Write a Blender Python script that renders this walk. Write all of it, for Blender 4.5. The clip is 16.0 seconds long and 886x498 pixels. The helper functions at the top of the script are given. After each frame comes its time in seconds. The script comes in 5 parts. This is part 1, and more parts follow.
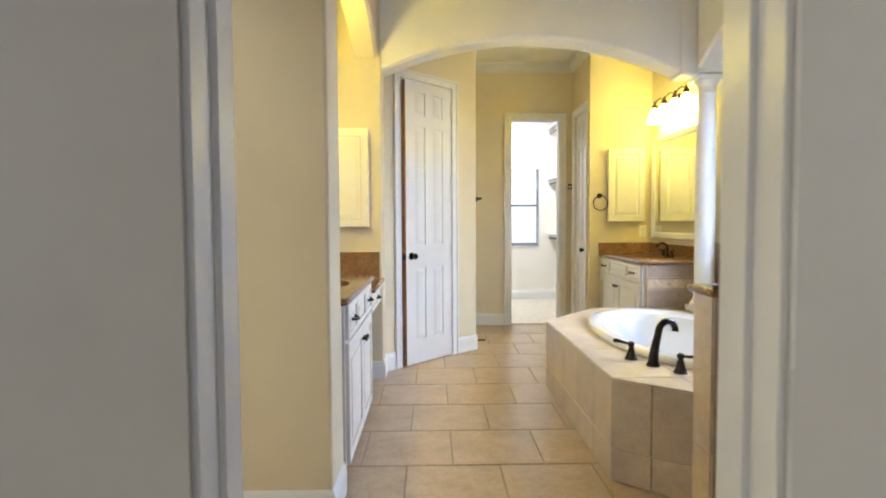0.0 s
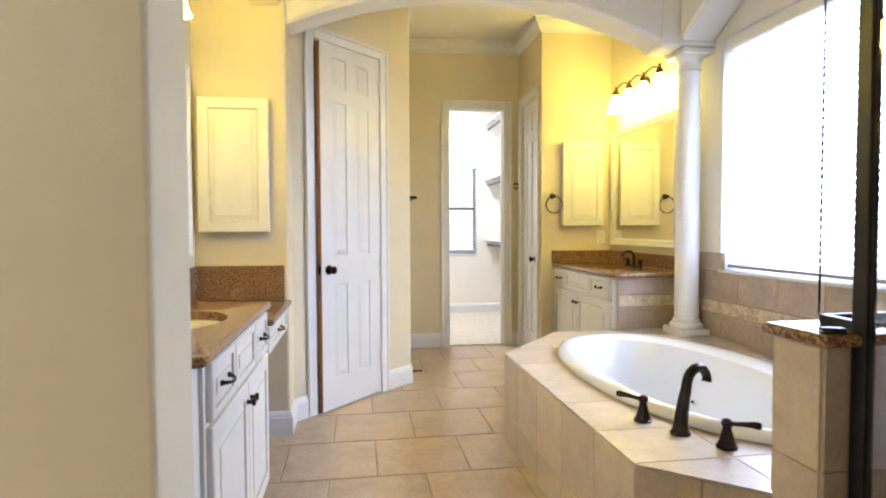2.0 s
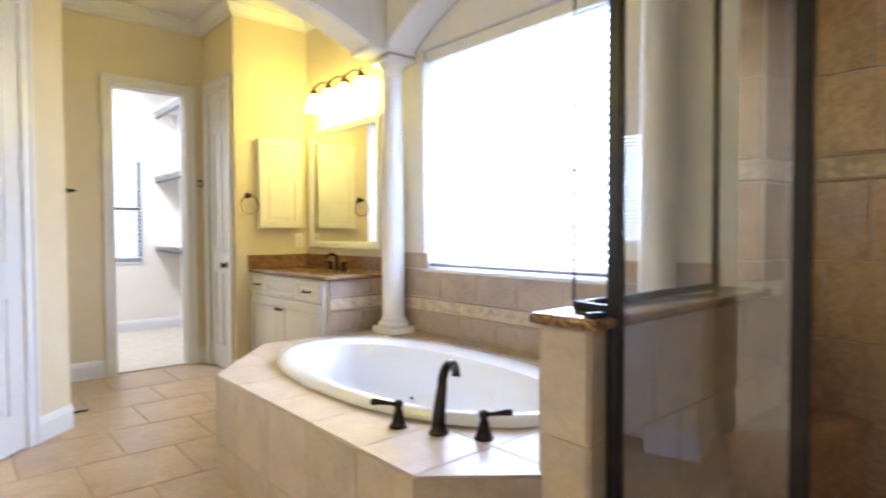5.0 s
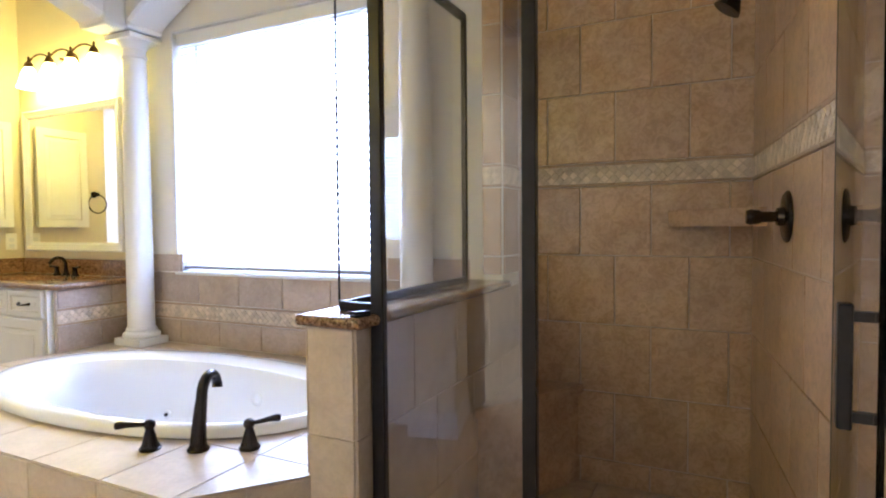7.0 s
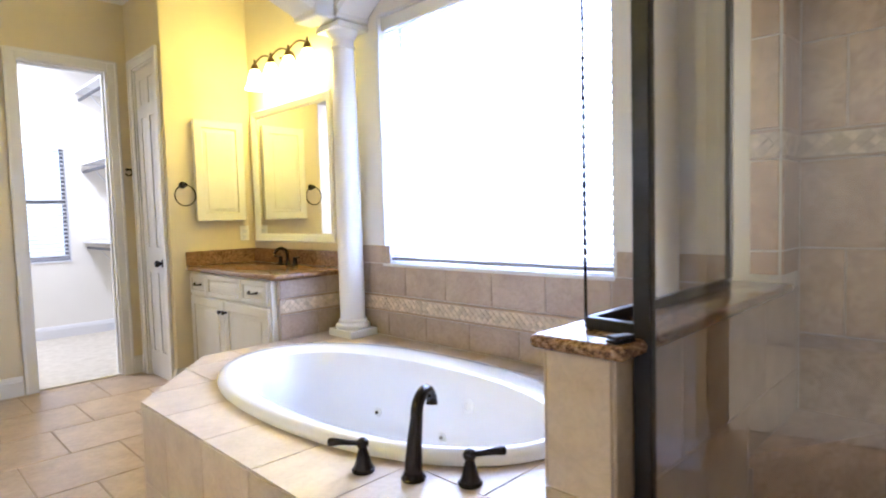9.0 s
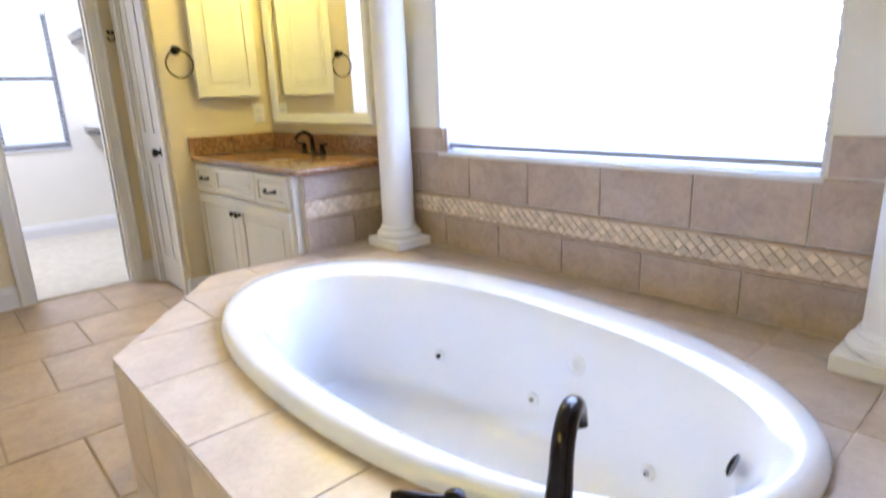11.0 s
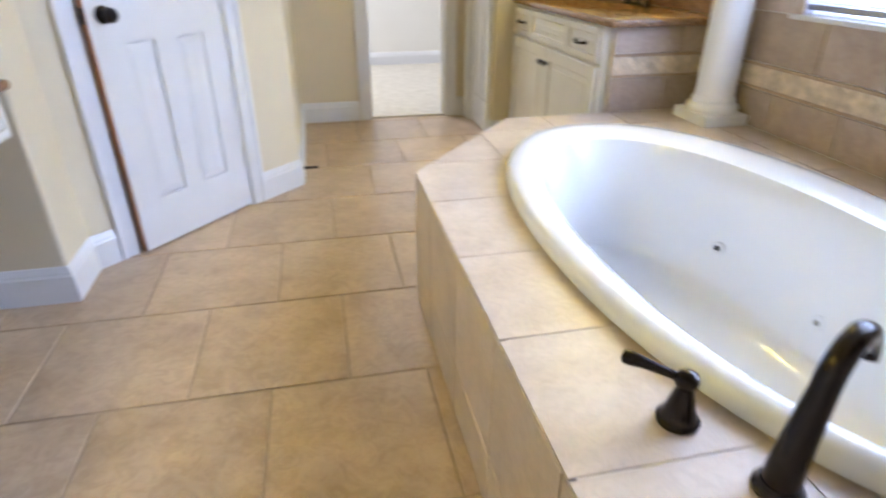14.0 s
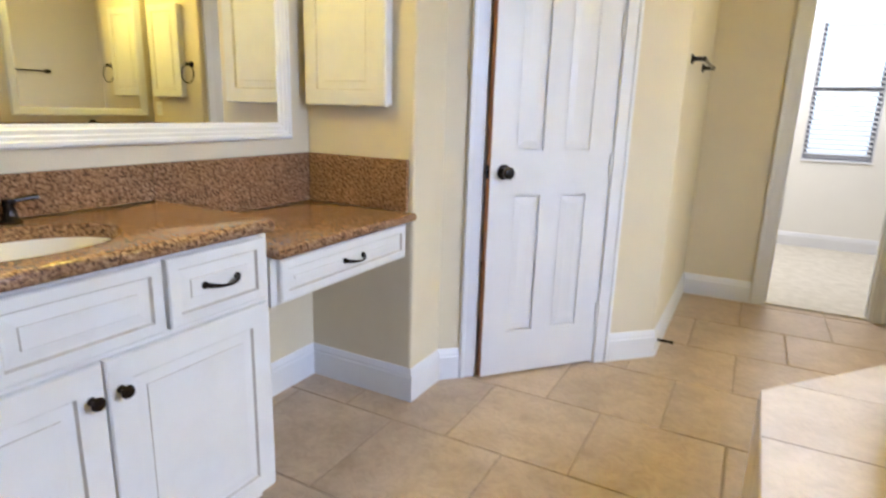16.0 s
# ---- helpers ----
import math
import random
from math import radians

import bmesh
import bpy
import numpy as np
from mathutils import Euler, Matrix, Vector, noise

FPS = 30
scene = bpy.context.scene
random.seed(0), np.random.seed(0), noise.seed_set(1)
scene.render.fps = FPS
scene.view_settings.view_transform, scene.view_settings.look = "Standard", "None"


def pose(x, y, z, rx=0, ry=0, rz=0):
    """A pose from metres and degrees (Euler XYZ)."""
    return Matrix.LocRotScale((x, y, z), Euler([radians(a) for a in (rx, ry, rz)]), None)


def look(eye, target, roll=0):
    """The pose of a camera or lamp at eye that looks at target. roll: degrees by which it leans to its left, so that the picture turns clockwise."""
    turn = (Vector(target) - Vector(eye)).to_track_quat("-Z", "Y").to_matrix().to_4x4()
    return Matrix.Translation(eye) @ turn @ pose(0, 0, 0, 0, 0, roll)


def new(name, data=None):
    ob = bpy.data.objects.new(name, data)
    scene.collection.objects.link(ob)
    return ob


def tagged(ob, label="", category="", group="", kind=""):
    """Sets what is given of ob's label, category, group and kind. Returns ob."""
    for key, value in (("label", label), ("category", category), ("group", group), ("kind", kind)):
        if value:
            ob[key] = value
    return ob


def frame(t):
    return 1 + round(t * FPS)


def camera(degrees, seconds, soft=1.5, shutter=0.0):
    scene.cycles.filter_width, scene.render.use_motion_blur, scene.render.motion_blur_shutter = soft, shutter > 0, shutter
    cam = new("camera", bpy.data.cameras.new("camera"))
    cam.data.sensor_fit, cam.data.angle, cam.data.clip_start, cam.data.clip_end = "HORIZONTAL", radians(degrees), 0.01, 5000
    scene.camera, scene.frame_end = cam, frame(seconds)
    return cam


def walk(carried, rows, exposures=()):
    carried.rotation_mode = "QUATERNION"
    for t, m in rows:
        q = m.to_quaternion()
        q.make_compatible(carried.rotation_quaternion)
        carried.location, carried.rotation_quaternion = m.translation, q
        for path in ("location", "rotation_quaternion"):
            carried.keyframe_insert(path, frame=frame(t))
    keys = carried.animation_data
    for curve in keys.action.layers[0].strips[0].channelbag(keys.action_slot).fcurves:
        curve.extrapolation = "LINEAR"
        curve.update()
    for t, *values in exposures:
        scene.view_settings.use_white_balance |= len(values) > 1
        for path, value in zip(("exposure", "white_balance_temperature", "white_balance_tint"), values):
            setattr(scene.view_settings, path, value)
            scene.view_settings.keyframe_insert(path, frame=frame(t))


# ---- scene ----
cam = camera(75.3, 16.0, soft=2.0, shutter=0.5)
PATH = [
    (0, (0.297, 0.028, 1.224), (0.332, 2.025, 1.13), -0.3),
    (0.5, (0.269, 0.322, 1.204), (0.349, 2.318, 1.12), -0.2),
    (1, (0.301, 0.559, 1.205), (0.473, 2.55, 1.123), -0.1),
    (1.5, (0.326, 0.808, 1.214), (0.562, 2.792, 1.133), -0.2),
    (2, (0.304, 1.057, 1.211), (0.598, 3.034, 1.136), -0.2),
    (2.5, (0.337, 1.238, 1.222), (0.661, 3.21, 1.147), -0.4),
    (3, (0.326, 1.505, 1.222), (0.691, 3.47, 1.153), -0.3),
    (3.5, (0.284, 1.614, 1.215), (0.725, 3.563, 1.148), -0.3),
    (4, (0.225, 1.573, 1.208), (0.927, 3.445, 1.143), -0.4),
    (4.5, (0.157, 1.504, 1.198), (1.185, 3.219, 1.132), -0.4),
    (5, (0.139, 1.404, 1.179), (1.453, 2.911, 1.122), -0.2),
    (5.2, (0.107, 1.362, 1.19), (1.518, 2.778, 1.126), -0.2),
    (7.3, (0.139, 1.399, 1.195), (1.941, 2.263, 1.122), -0.5),
    (7.5, (0.152, 1.431, 1.204), (1.95, 2.302, 1.127), -0.5),
    (8, (0.232, 1.523, 1.222), (1.958, 2.531, 1.141), -0.6),
    (8.5, (0.338, 1.622, 1.218), (1.861, 2.915, 1.138), -0.7),
    (8.7, (0.348, 1.653, 1.219), (1.803, 3.023, 1.138), -0.6),
    (10.8, (0.808, 2.422, 1.179), (2.119, 3.881, 0.787), -2.1),
    (11, (0.835, 2.466, 1.178), (2.125, 3.906, 0.665), -2.2),
    (11.5, (0.842, 2.493, 1.16), (2.089, 3.858, 0.397), -2.4),
    (12, (0.822, 2.496, 1.16), (2.041, 3.796, 0.252), -2.5),
    (12.5, (0.802, 2.481, 1.148), (2.007, 3.761, 0.195), -2.5),
    (13, (0.799, 2.451, 1.144), (1.902, 3.824, 0.195), -2.4),
    (13.5, (0.807, 2.44, 1.129), (1.595, 4.022, 0.192), -1.2),
    (14, (0.844, 2.448, 1.148), (1.215, 4.181, 0.221), 0.1),
    (14.5, (0.919, 2.514, 1.171), (0.857, 4.315, 0.304), 1.1),
    (15, (0.983, 2.57, 1.167), (0.545, 4.375, 0.425), 1.4),
    (15.5, (1.022, 2.603, 1.169), (0.307, 4.369, 0.559), 1.7),
    (16, (1.035, 2.603, 1.184), (0.124, 4.319, 0.713), 1.8),
]
walk(cam, [(t, look(eye, target, roll)) for t, eye, target, roll in PATH],
     exposures=((0, 0.11, 5550, 20), (0.6, 0.19, 5750, 20), (2, 0.16, 5600, 24), (3.5, 0.11, 5450, 27), (4.5, 0.15, 5330, 27), (8, 0.26, 5080, 30), (11, 0.16, 5050, 29), (12.5, 0.08, 5200, 30), (13.5, 0.08, 5120, 25), (15, -0.01, 5450, 25), (16, -0.01, 5500, 24)))

# ---- world and large lights ----
world = bpy.data.worlds.new("world")
scene.world = world
world.use_nodes = True
wn = world.node_tree.nodes
sky = wn.new("ShaderNodeTexSky")
sky.sky_type = "NISHITA"
sky.sun_disc = False
sky.sun_elevation, sky.sun_rotation = radians(40), radians(200)
wn["Background"].inputs[1].default_value = 0.08
world.node_tree.links.new(sky.outputs[0], wn["Background"].inputs[0])


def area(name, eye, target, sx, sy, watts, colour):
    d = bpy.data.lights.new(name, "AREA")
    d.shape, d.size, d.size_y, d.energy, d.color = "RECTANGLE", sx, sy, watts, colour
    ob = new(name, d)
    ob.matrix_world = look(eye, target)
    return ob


# daylight standing in the window openings, outside the blinds
area("window_daylight", (2.95, 3.67, 1.85), (0, 3.67, 1.85), 1.9, 2.3, 178, (0.76, 0.88, 1.0))
area("closet_daylight", (1.70, 9.22, 1.46), (1.70, 0, 1.46), 0.58, 1.25, 3, (0.86, 0.95, 1.0))
# unseen soft light added under the closet ceiling to brighten the closet
area("closet_ceiling_fill", (1.2, 7.9, 3.0), (1.2, 7.9, 0), 0.5, 1.0, 62, (1.0, 1.0, 0.88))
# added fill at the closed far bedroom wall, for entry doors and stub wall
area("bedroom_fill", (0.4, -2.35, 1.5), (0.4, 0, 1.3), 1.6, 1.4, 7, (0.84, 0.92, 1.0))
# two unseen fills added: one brightens the side room, one the stub wall
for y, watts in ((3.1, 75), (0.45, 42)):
    area("side_room_fill", (-1.6, y, 2.95), (-1.6, y, 0), 0.9, 0.9, watts, (1.0, 0.92, 0.64))

# ---- materials ----
def rgb(c):
    return (c[0], c[1], c[2], 1.0)


def mat(name, col, col2=None, rough=0.5, metal=0.0, scale=6.0, bump=0.0, bscale=120.0, rand=0.0, coat=0.0, spec=0.5, mixmid=(0.35, 0.65), mottle=0.0):
    m = bpy.data.materials.new(name)
    m.use_nodes = True
    nt = m.node_tree
    n, l = nt.nodes, nt.links
    b = n["Principled BSDF"]
    b.inputs["Roughness"].default_value = rough
    b.inputs["Metallic"].default_value = metal
    b.inputs["Coat Weight"].default_value = coat
    b.inputs["Coat Roughness"].default_value = 0.08
    b.inputs["Specular IOR Level"].default_value = spec
    col2 = col2 or tuple(c * 0.88 for c in col)
    tc = n.new("ShaderNodeTexCoord")
    info = n.new("ShaderNodeObjectInfo")
    shift = n.new("ShaderNodeVectorMath")
    shift.operation = "ADD"
    far = n.new("ShaderNodeMath")
    far.operation = "MULTIPLY"
    far.inputs[1].default_value = 37.0 if rand else 0.0
    l.new(info.outputs["Random"], far.inputs[0])
    l.new(tc.outputs["Object"], shift.inputs[0])
    l.new(far.outputs[0], shift.inputs[1])
    a = n.new("ShaderNodeTexNoise")
    a.inputs["Scale"].default_value, a.inputs["Detail"].default_value, a.inputs["Roughness"].default_value = scale, 8.0, 0.62
    l.new(shift.outputs[0], a.inputs["Vector"])
    r = n.new("ShaderNodeValToRGB")
    r.color_ramp.elements[0].position, r.color_ramp.elements[1].position = mixmid
    r.color_ramp.elements[0].color, r.color_ramp.elements[1].color = rgb(col2), rgb(col)
    l.new(a.outputs["Fac"], r.inputs["Fac"])
    out = r.outputs["Color"]
    if mottle:
        c = n.new("ShaderNodeTexNoise")
        c.inputs["Scale"].default_value, c.inputs["Detail"].default_value, c.inputs["Distortion"].default_value = scale * 3.2, 9.0, 1.6
        c.inputs["Roughness"].default_value = 0.7
        l.new(shift.outputs[0], c.inputs["Vector"])
        veins = n.new("ShaderNodeValToRGB")
        veins.color_ramp.elements[0].position, veins.color_ramp.elements[1].position = 0.40, 0.56
        veins.color_ramp.elements[0].color = rgb((1 - mottle, 1 - mottle * 1.1, 1 - mottle * 1.2))
        veins.color_ramp.elements[1].color = (1, 1, 1, 1)
        l.new(c.outputs["Fac"], veins.inputs["Fac"])
        mul = n.new("ShaderNodeMix")
        mul.data_type, mul.blend_type = "RGBA", "MULTIPLY"
        mul.inputs["Factor"].default_value = 1.0
        l.new(out, mul.inputs["A"])
        l.new(veins.outputs["Color"], mul.inputs["B"])
        out = mul.outputs["Result"]
    if rand:
        hsv = n.new("ShaderNodeHueSaturation")
        mr = n.new("ShaderNodeMapRange")
        mr.inputs["To Min"].default_value, mr.inputs["To Max"].default_value = 1 - rand, 1 + rand
        l.new(info.outputs["Random"], mr.inputs["Value"])
        l.new(mr.outputs[0], hsv.inputs["Value"])
        l.new(out, hsv.inputs["Color"])
        out = hsv.outputs["Color"]
    l.new(out, b.inputs["Base Color"])
    if bump:
        f = n.new("ShaderNodeTexNoise")
        f.inputs["Scale"].default_value, f.inputs["Detail"].default_value = bscale, 5.0
        l.new(shift.outputs[0], f.inputs["Vector"])
        bp = n.new("ShaderNodeBump")
        bp.inputs["Strength"].default_value, bp.inputs["Distance"].default_value = bump, 0.004
        l.new(f.outputs["Fac"], bp.inputs["Height"])
        l.new(bp.outputs[0], b.inputs["Normal"])
        rr = n.new("ShaderNodeMapRange")
        rr.inputs["To Min"].default_value, rr.inputs["To Max"].default_value = rough - 0.05, rough + 0.07
        l.new(a.outputs["Fac"], rr.inputs["Value"])
        l.new(rr.outputs[0], b.inputs["Roughness"])
    return m


def granite(name):
    m = mat(name, (0.36, 0.22, 0.12), (0.20, 0.11, 0.06), rough=0.12, scale=30, spec=0.5)
    n, l = m.node_tree.nodes, m.node_tree.links
    b = n["Principled BSDF"]
    tc = n.new("ShaderNodeTexCoord")
    v = n.new("ShaderNodeTexNoise")
    v.inputs["Scale"].default_value, v.inputs["Detail"].default_value, v.inputs["Roughness"].default_value = 120.0, 3.0, 0.6
    l.new(tc.outputs["Object"], v.inputs["Vector"])
    ramp = n.new("ShaderNodeValToRGB")
    e = ramp.color_ramp.elements
    e[0].position, e[0].color = 0.33, (0.055, 0.032, 0.024, 1)
    e[1].position, e[1].color = 0.72, (0.44, 0.30, 0.18, 1)
    x = e.new(0.43)
    x.color = (0.15, 0.078, 0.042, 1)
    x = e.new(0.52)
    x.color = (0.27, 0.155, 0.08, 1)
    x = e.new(0.60)
    x.color = (0.34, 0.21, 0.115, 1)
    l.new(v.outputs["Fac"], ramp.inputs["Fac"])
    big = n.new("ShaderNodeTexNoise")
    big.inputs["Scale"].default_value = 9.0
    l.new(tc.outputs["Object"], big.inputs["Vector"])
    mix = n.new("ShaderNodeMix")
    mix.data_type, mix.blend_type = "RGBA", "MULTIPLY"
    mix.inputs["Factor"].default_value = 0.45
    l.new(ramp.outputs["Color"], mix.inputs["A"])
    l.new(big.outputs["Color"], mix.inputs["B"])
    ram2 = n.new("ShaderNodeValToRGB")
    ram2.color_ramp.elements[0].color, ram2.color_ramp.elements[1].color = (0.45, 0.4, 0.36, 1), (1.32, 1.23, 1.14, 1)
    l.new(big.outputs["Fac"], ram2.inputs["Fac"])
    l.new(ram2.outputs["Color"], mix.inputs["B"])
    l.new(mix.outputs["Result"], b.inputs["Base Color"])
    return m


def glow(name, colour, strength):
    m = bpy.data.materials.new(name)
    m.use_nodes = True
    b = m.node_tree.nodes["Principled BSDF"]
    b.inputs["Base Color"].default_value = (0.9, 0.86, 0.78, 1)
    b.inputs["Emission Color"].default_value = rgb(colour)
    b.inputs["Emission Strength"].default_value = strength
    return m


def glass_mat(name, tint, rough=0.0):
    m = bpy.data.materials.new(name)
    m.use_nodes = True
    b = m.node_tree.nodes["Principled BSDF"]
    b.inputs["Base Color"].default_value = rgb(tint)
    b.inputs["Transmission Weight"].default_value = 1.0
    b.inputs["Roughness"].default_value = rough
    b.inputs["IOR"].default_value = 1.52
    return m


PAINT = mat("tan_wall_paint", (0.66, 0.585, 0.42), (0.62, 0.545, 0.385), rough=0.62, scale=2.0, bump=0.25, bscale=160)
CREAM = mat("cream_wall_paint", (0.80, 0.775, 0.71), (0.77, 0.745, 0.68), rough=0.65, scale=2.0, bump=0.25, bscale=160)
ARCHWHITE = mat("off_white_arch_paint", (0.78, 0.76, 0.72), (0.75, 0.73, 0.69), rough=0.6, scale=2.0, bump=0.22, bscale=160)
CEIL = mat("ceiling_paint", (0.78, 0.76, 0.71), (0.75, 0.73, 0.68), rough=0.7, scale=3.0, bump=0.3, bscale=140)
TRIM = mat("white_trim_enamel", (0.71, 0.71, 0.72), (0.67, 0.67, 0.68), rough=0.32, scale=5.0, bump=0.05, bscale=60)
DOORW = mat("white_door_enamel", (0.67, 0.665, 0.67), (0.64, 0.635, 0.64), rough=0.35, scale=4.0, bump=0.06, bscale=90)
CABW = mat("antique_white_cabinet_paint", (0.69, 0.675, 0.635), (0.65, 0.63, 0.585), rough=0.38, scale=7.0, bump=0.05, bscale=80)
GLAZE = mat("brown_glaze_line", (0.54, 0.50, 0.43), (0.45, 0.41, 0.34), rough=0.5, scale=20.0)
COLWHITE = mat("white_column_paint", (0.85, 0.85, 0.85), (0.81, 0.81, 0.81), rough=0.35, scale=4.0)
FLOORTILE = mat("beige_floor_tile", (0.53, 0.405, 0.28), (0.41, 0.305, 0.20), rough=0.33, scale=5.5, bump=0.12, bscale=40, rand=0.06, mottle=0.13)
DECKTILE = mat("beige_deck_tile", (0.60, 0.50, 0.40), (0.50, 0.405, 0.315), rough=0.33, scale=9.0, bump=0.15, bscale=60, rand=0.05, mottle=0.09)
WALLTILE = mat("taupe_wall_tile", (0.50, 0.405, 0.33), (0.41, 0.32, 0.255), rough=0.3, scale=8.0, bump=0.15, bscale=60, rand=0.05, mottle=0.13)
SHOWERTILE = mat("tan_shower_tile", (0.58, 0.405, 0.255), (0.465, 0.31, 0.19), rough=0.32, scale=8.0, bump=0.15, bscale=60, rand=0.07, mottle=0.22)
MOSAIC = mat("tumbled_travertine", (0.70, 0.60, 0.47), (0.58, 0.48, 0.35), rough=0.5, scale=30.0, bump=0.3, bscale=200, rand=0.2)
LINER = mat("brown_pencil_liner", (0.46, 0.34, 0.23), (0.38, 0.27, 0.18), rough=0.4, scale=20.0, rand=0.08)
GROUT = mat("tan_grout", (0.40, 0.315, 0.23), (0.33, 0.255, 0.18), rough=0.85, scale=30.0, bump=0.3, bscale=300)
LGROUT = mat("pale_grout", (0.66, 0.58, 0.49), (0.57, 0.49, 0.41), rough=0.85, scale=30.0, bump=0.3, bscale=300)
ACRYL = mat("white_acrylic", (0.79, 0.79, 0.80), (0.77, 0.77, 0.78), rough=0.13, scale=3.0, coat=0.3)
CHINA = mat("white_china", (0.84, 0.82, 0.78), (0.80, 0.78, 0.74), rough=0.08, scale=3.0)
BRONZE = mat("oil_rubbed_bronze", (0.035, 0.028, 0.026), (0.02, 0.016, 0.015), rough=0.2, metal=0.75, scale=25.0)
BFRAME = mat("dark_bronze_frame", (0.03, 0.027, 0.027), (0.02, 0.018, 0.018), rough=0.38, metal=0.6, scale=12.0)
BRASSY = mat("aged_bronze_scroll", (0.10, 0.06, 0.03), (0.06, 0.035, 0.02), rough=0.35, metal=0.8, scale=20.0)
GRANITE = granite("brown_speckled_granite")
BGROUT = mat("cream_mosaic_grout", (0.66, 0.57, 0.45), (0.58, 0.49, 0.38), rough=0.85, scale=30.0, bump=0.3, bscale=300)
CARPET = mat("cream_carpet", (0.62, 0.57, 0.47), (0.52, 0.47, 0.37), rough=0.95, scale=14.0, bump=0.45, bscale=400)
BLIND = mat("white_blind", (0.86, 0.86, 0.85), (0.83, 0.83, 0.82), rough=0.4, scale=5.0)
# white bottom rail with its backlit shade put into the colour
BRAIL = mat("shaded_blind_rail", (0.36, 0.36, 0.39), (0.31, 0.31, 0.34), rough=0.45, scale=5.0)
WINGREY = mat("grey_window_sash", (0.22, 0.23, 0.25), (0.18, 0.19, 0.21), rough=0.4, scale=9.0)
ROD = mat("grey_closet_rod", (0.10, 0.10, 0.11), (0.07, 0.07, 0.08), rough=0.4, metal=0.3, scale=12.0)
PLATE = mat("white_switch_plate", (0.82, 0.80, 0.74), (0.79, 0.77, 0.71), rough=0.35, scale=5.0)
STEEL = mat("brushed_nickel", (0.6, 0.58, 0.55), (0.5, 0.48, 0.46), rough=0.25, metal=1.0, scale=30.0)
EDGEBROWN = mat("brown_door_edge", (0.36, 0.16, 0.06), (0.26, 0.10, 0.035), rough=0.5, scale=12.0)
MIRROR = mat("mirror_silver", (0.92, 0.93, 0.92), (0.92, 0.93, 0.92), rough=0.0, metal=1.0)
GLASS = glass_mat("shower_glass", (0.92, 0.925, 0.925))
GLASS.node_tree.nodes["Principled BSDF"].inputs["IOR"].default_value = 1.7
DOORGLASS = glass_mat("shower_door_glass", (0.96, 0.965, 0.955))
DOORGLASS.node_tree.nodes["Principled BSDF"].inputs["IOR"].default_value = 1.3
PANE = glass_mat("window_glass", (0.97, 0.99, 0.98))
SHADE = glow("lit_frosted_shade", (1.0, 0.80, 0.13), 34.0)

# ---- mesh helpers ----
def finish(ob_name, bm, material, smooth=False):
    bmesh.ops.recalc_face_normals(bm, faces=bm.faces)
    me = bpy.data.meshes.new(ob_name)
    bm.to_mesh(me)
    bm.free()
    for mm in (material if isinstance(material, (list, tuple)) else [material]):
        me.materials.append(mm)
    if smooth:
        for p in me.polygons:
            p.use_smooth = True
    return me


def smooth_by_angle(me, deg=35):
    bm = bmesh.new()
    bm.from_mesh(me)
    for f in bm.faces:
        f.smooth = True
    for e in bm.edges:
        if len(e.link_faces) == 2 and e.calc_face_angle(0.0) > radians(deg):
            e.smooth = False
    bm.to_mesh(me)
    bm.free()


def part(name, bm, material, parent=None, label="", smooth=False):
    """Links a bmesh as one mesh object, under a thing or part where one is given."""
    me = finish(name, bm, material)
    if smooth:
        smooth_by_angle(me)
    ob = new(name, me)
    if parent is not None:
        ob.parent = parent
    if label:
        tagged(ob, label)
    return ob


def thing(name, label, category, m=None, group="", kind=""):
    ob = new(name)
    ob.empty_display_size = 0.05
    if m is not None:
        ob.matrix_world = m
    return tagged(ob, label, category, group, kind)


def box(bm, x0, y0, z0, x1, y1, z1, bev=0.0, seg=2):
    x0, x1 = min(x0, x1), max(x0, x1)
    y0, y1 = min(y0, y1), max(y0, y1)
    z0, z1 = min(z0, z1), max(z0, z1)
    m = Matrix.LocRotScale(((x0 + x1) / 2, (y0 + y1) / 2, (z0 + z1) / 2), None, (x1 - x0, y1 - y0, z1 - z0))
    r = bmesh.ops.create_cube(bm, size=1.0, matrix=m)
    if bev:
        es = list({e for v in r["verts"] for e in v.link_edges})
        bmesh.ops.bevel(bm, geom=es, offset=bev, segments=seg, affect="EDGES", profile=0.5)


def one(x0, y0, z0, x1, y1, z1, bev=0.0):
    bm = bmesh.new()
    box(bm, x0, y0, z0, x1, y1, z1, bev)
    return bm


def prism(bm, pts, z0, z1):
    lo = [bm.verts.new((x, y, z0)) for x, y in pts]
    hi = [bm.verts.new((x, y, z1)) for x, y in pts]
    bm.faces.new(lo[::-1])
    bm.faces.new(hi)
    n = len(pts)
    for i in range(n):
        bm.faces.new((lo[i], lo[(i + 1) % n], hi[(i + 1) % n], hi[i]))


def lathe(bm, profile, m=None, seg=24, sx=1.0, sy=1.0):
    """Turns (radius, height) pairs about z."""
    m = m or Matrix.Identity(4)
    rings = []
    for r, z in profile:
        if r < 1e-6:
            rings.append([bm.verts.new(m @ Vector((0, 0, z)))])
        else:
            rings.append([bm.verts.new(m @ Vector((sx * r * math.cos(2 * math.pi * i / seg), sy * r * math.sin(2 * math.pi * i / seg), z))) for i in range(seg)])
    for a, b in zip(rings, rings[1:]):
        for i in range(seg):
            j = (i + 1) % seg
            if len(a) == 1 and len(b) == 1:
                continue
            if len(a) == 1:
                bm.faces.new((a[0], b[i], b[j]))
            elif len(b) == 1:
                bm.faces.new((a[i], a[j], b[0]))
            else:
                bm.faces.new((a[i], a[j], b[j], b[i]))
    for ring in (rings[0], rings[-1]):
        if len(ring) > 2:
            bm.faces.new(ring)


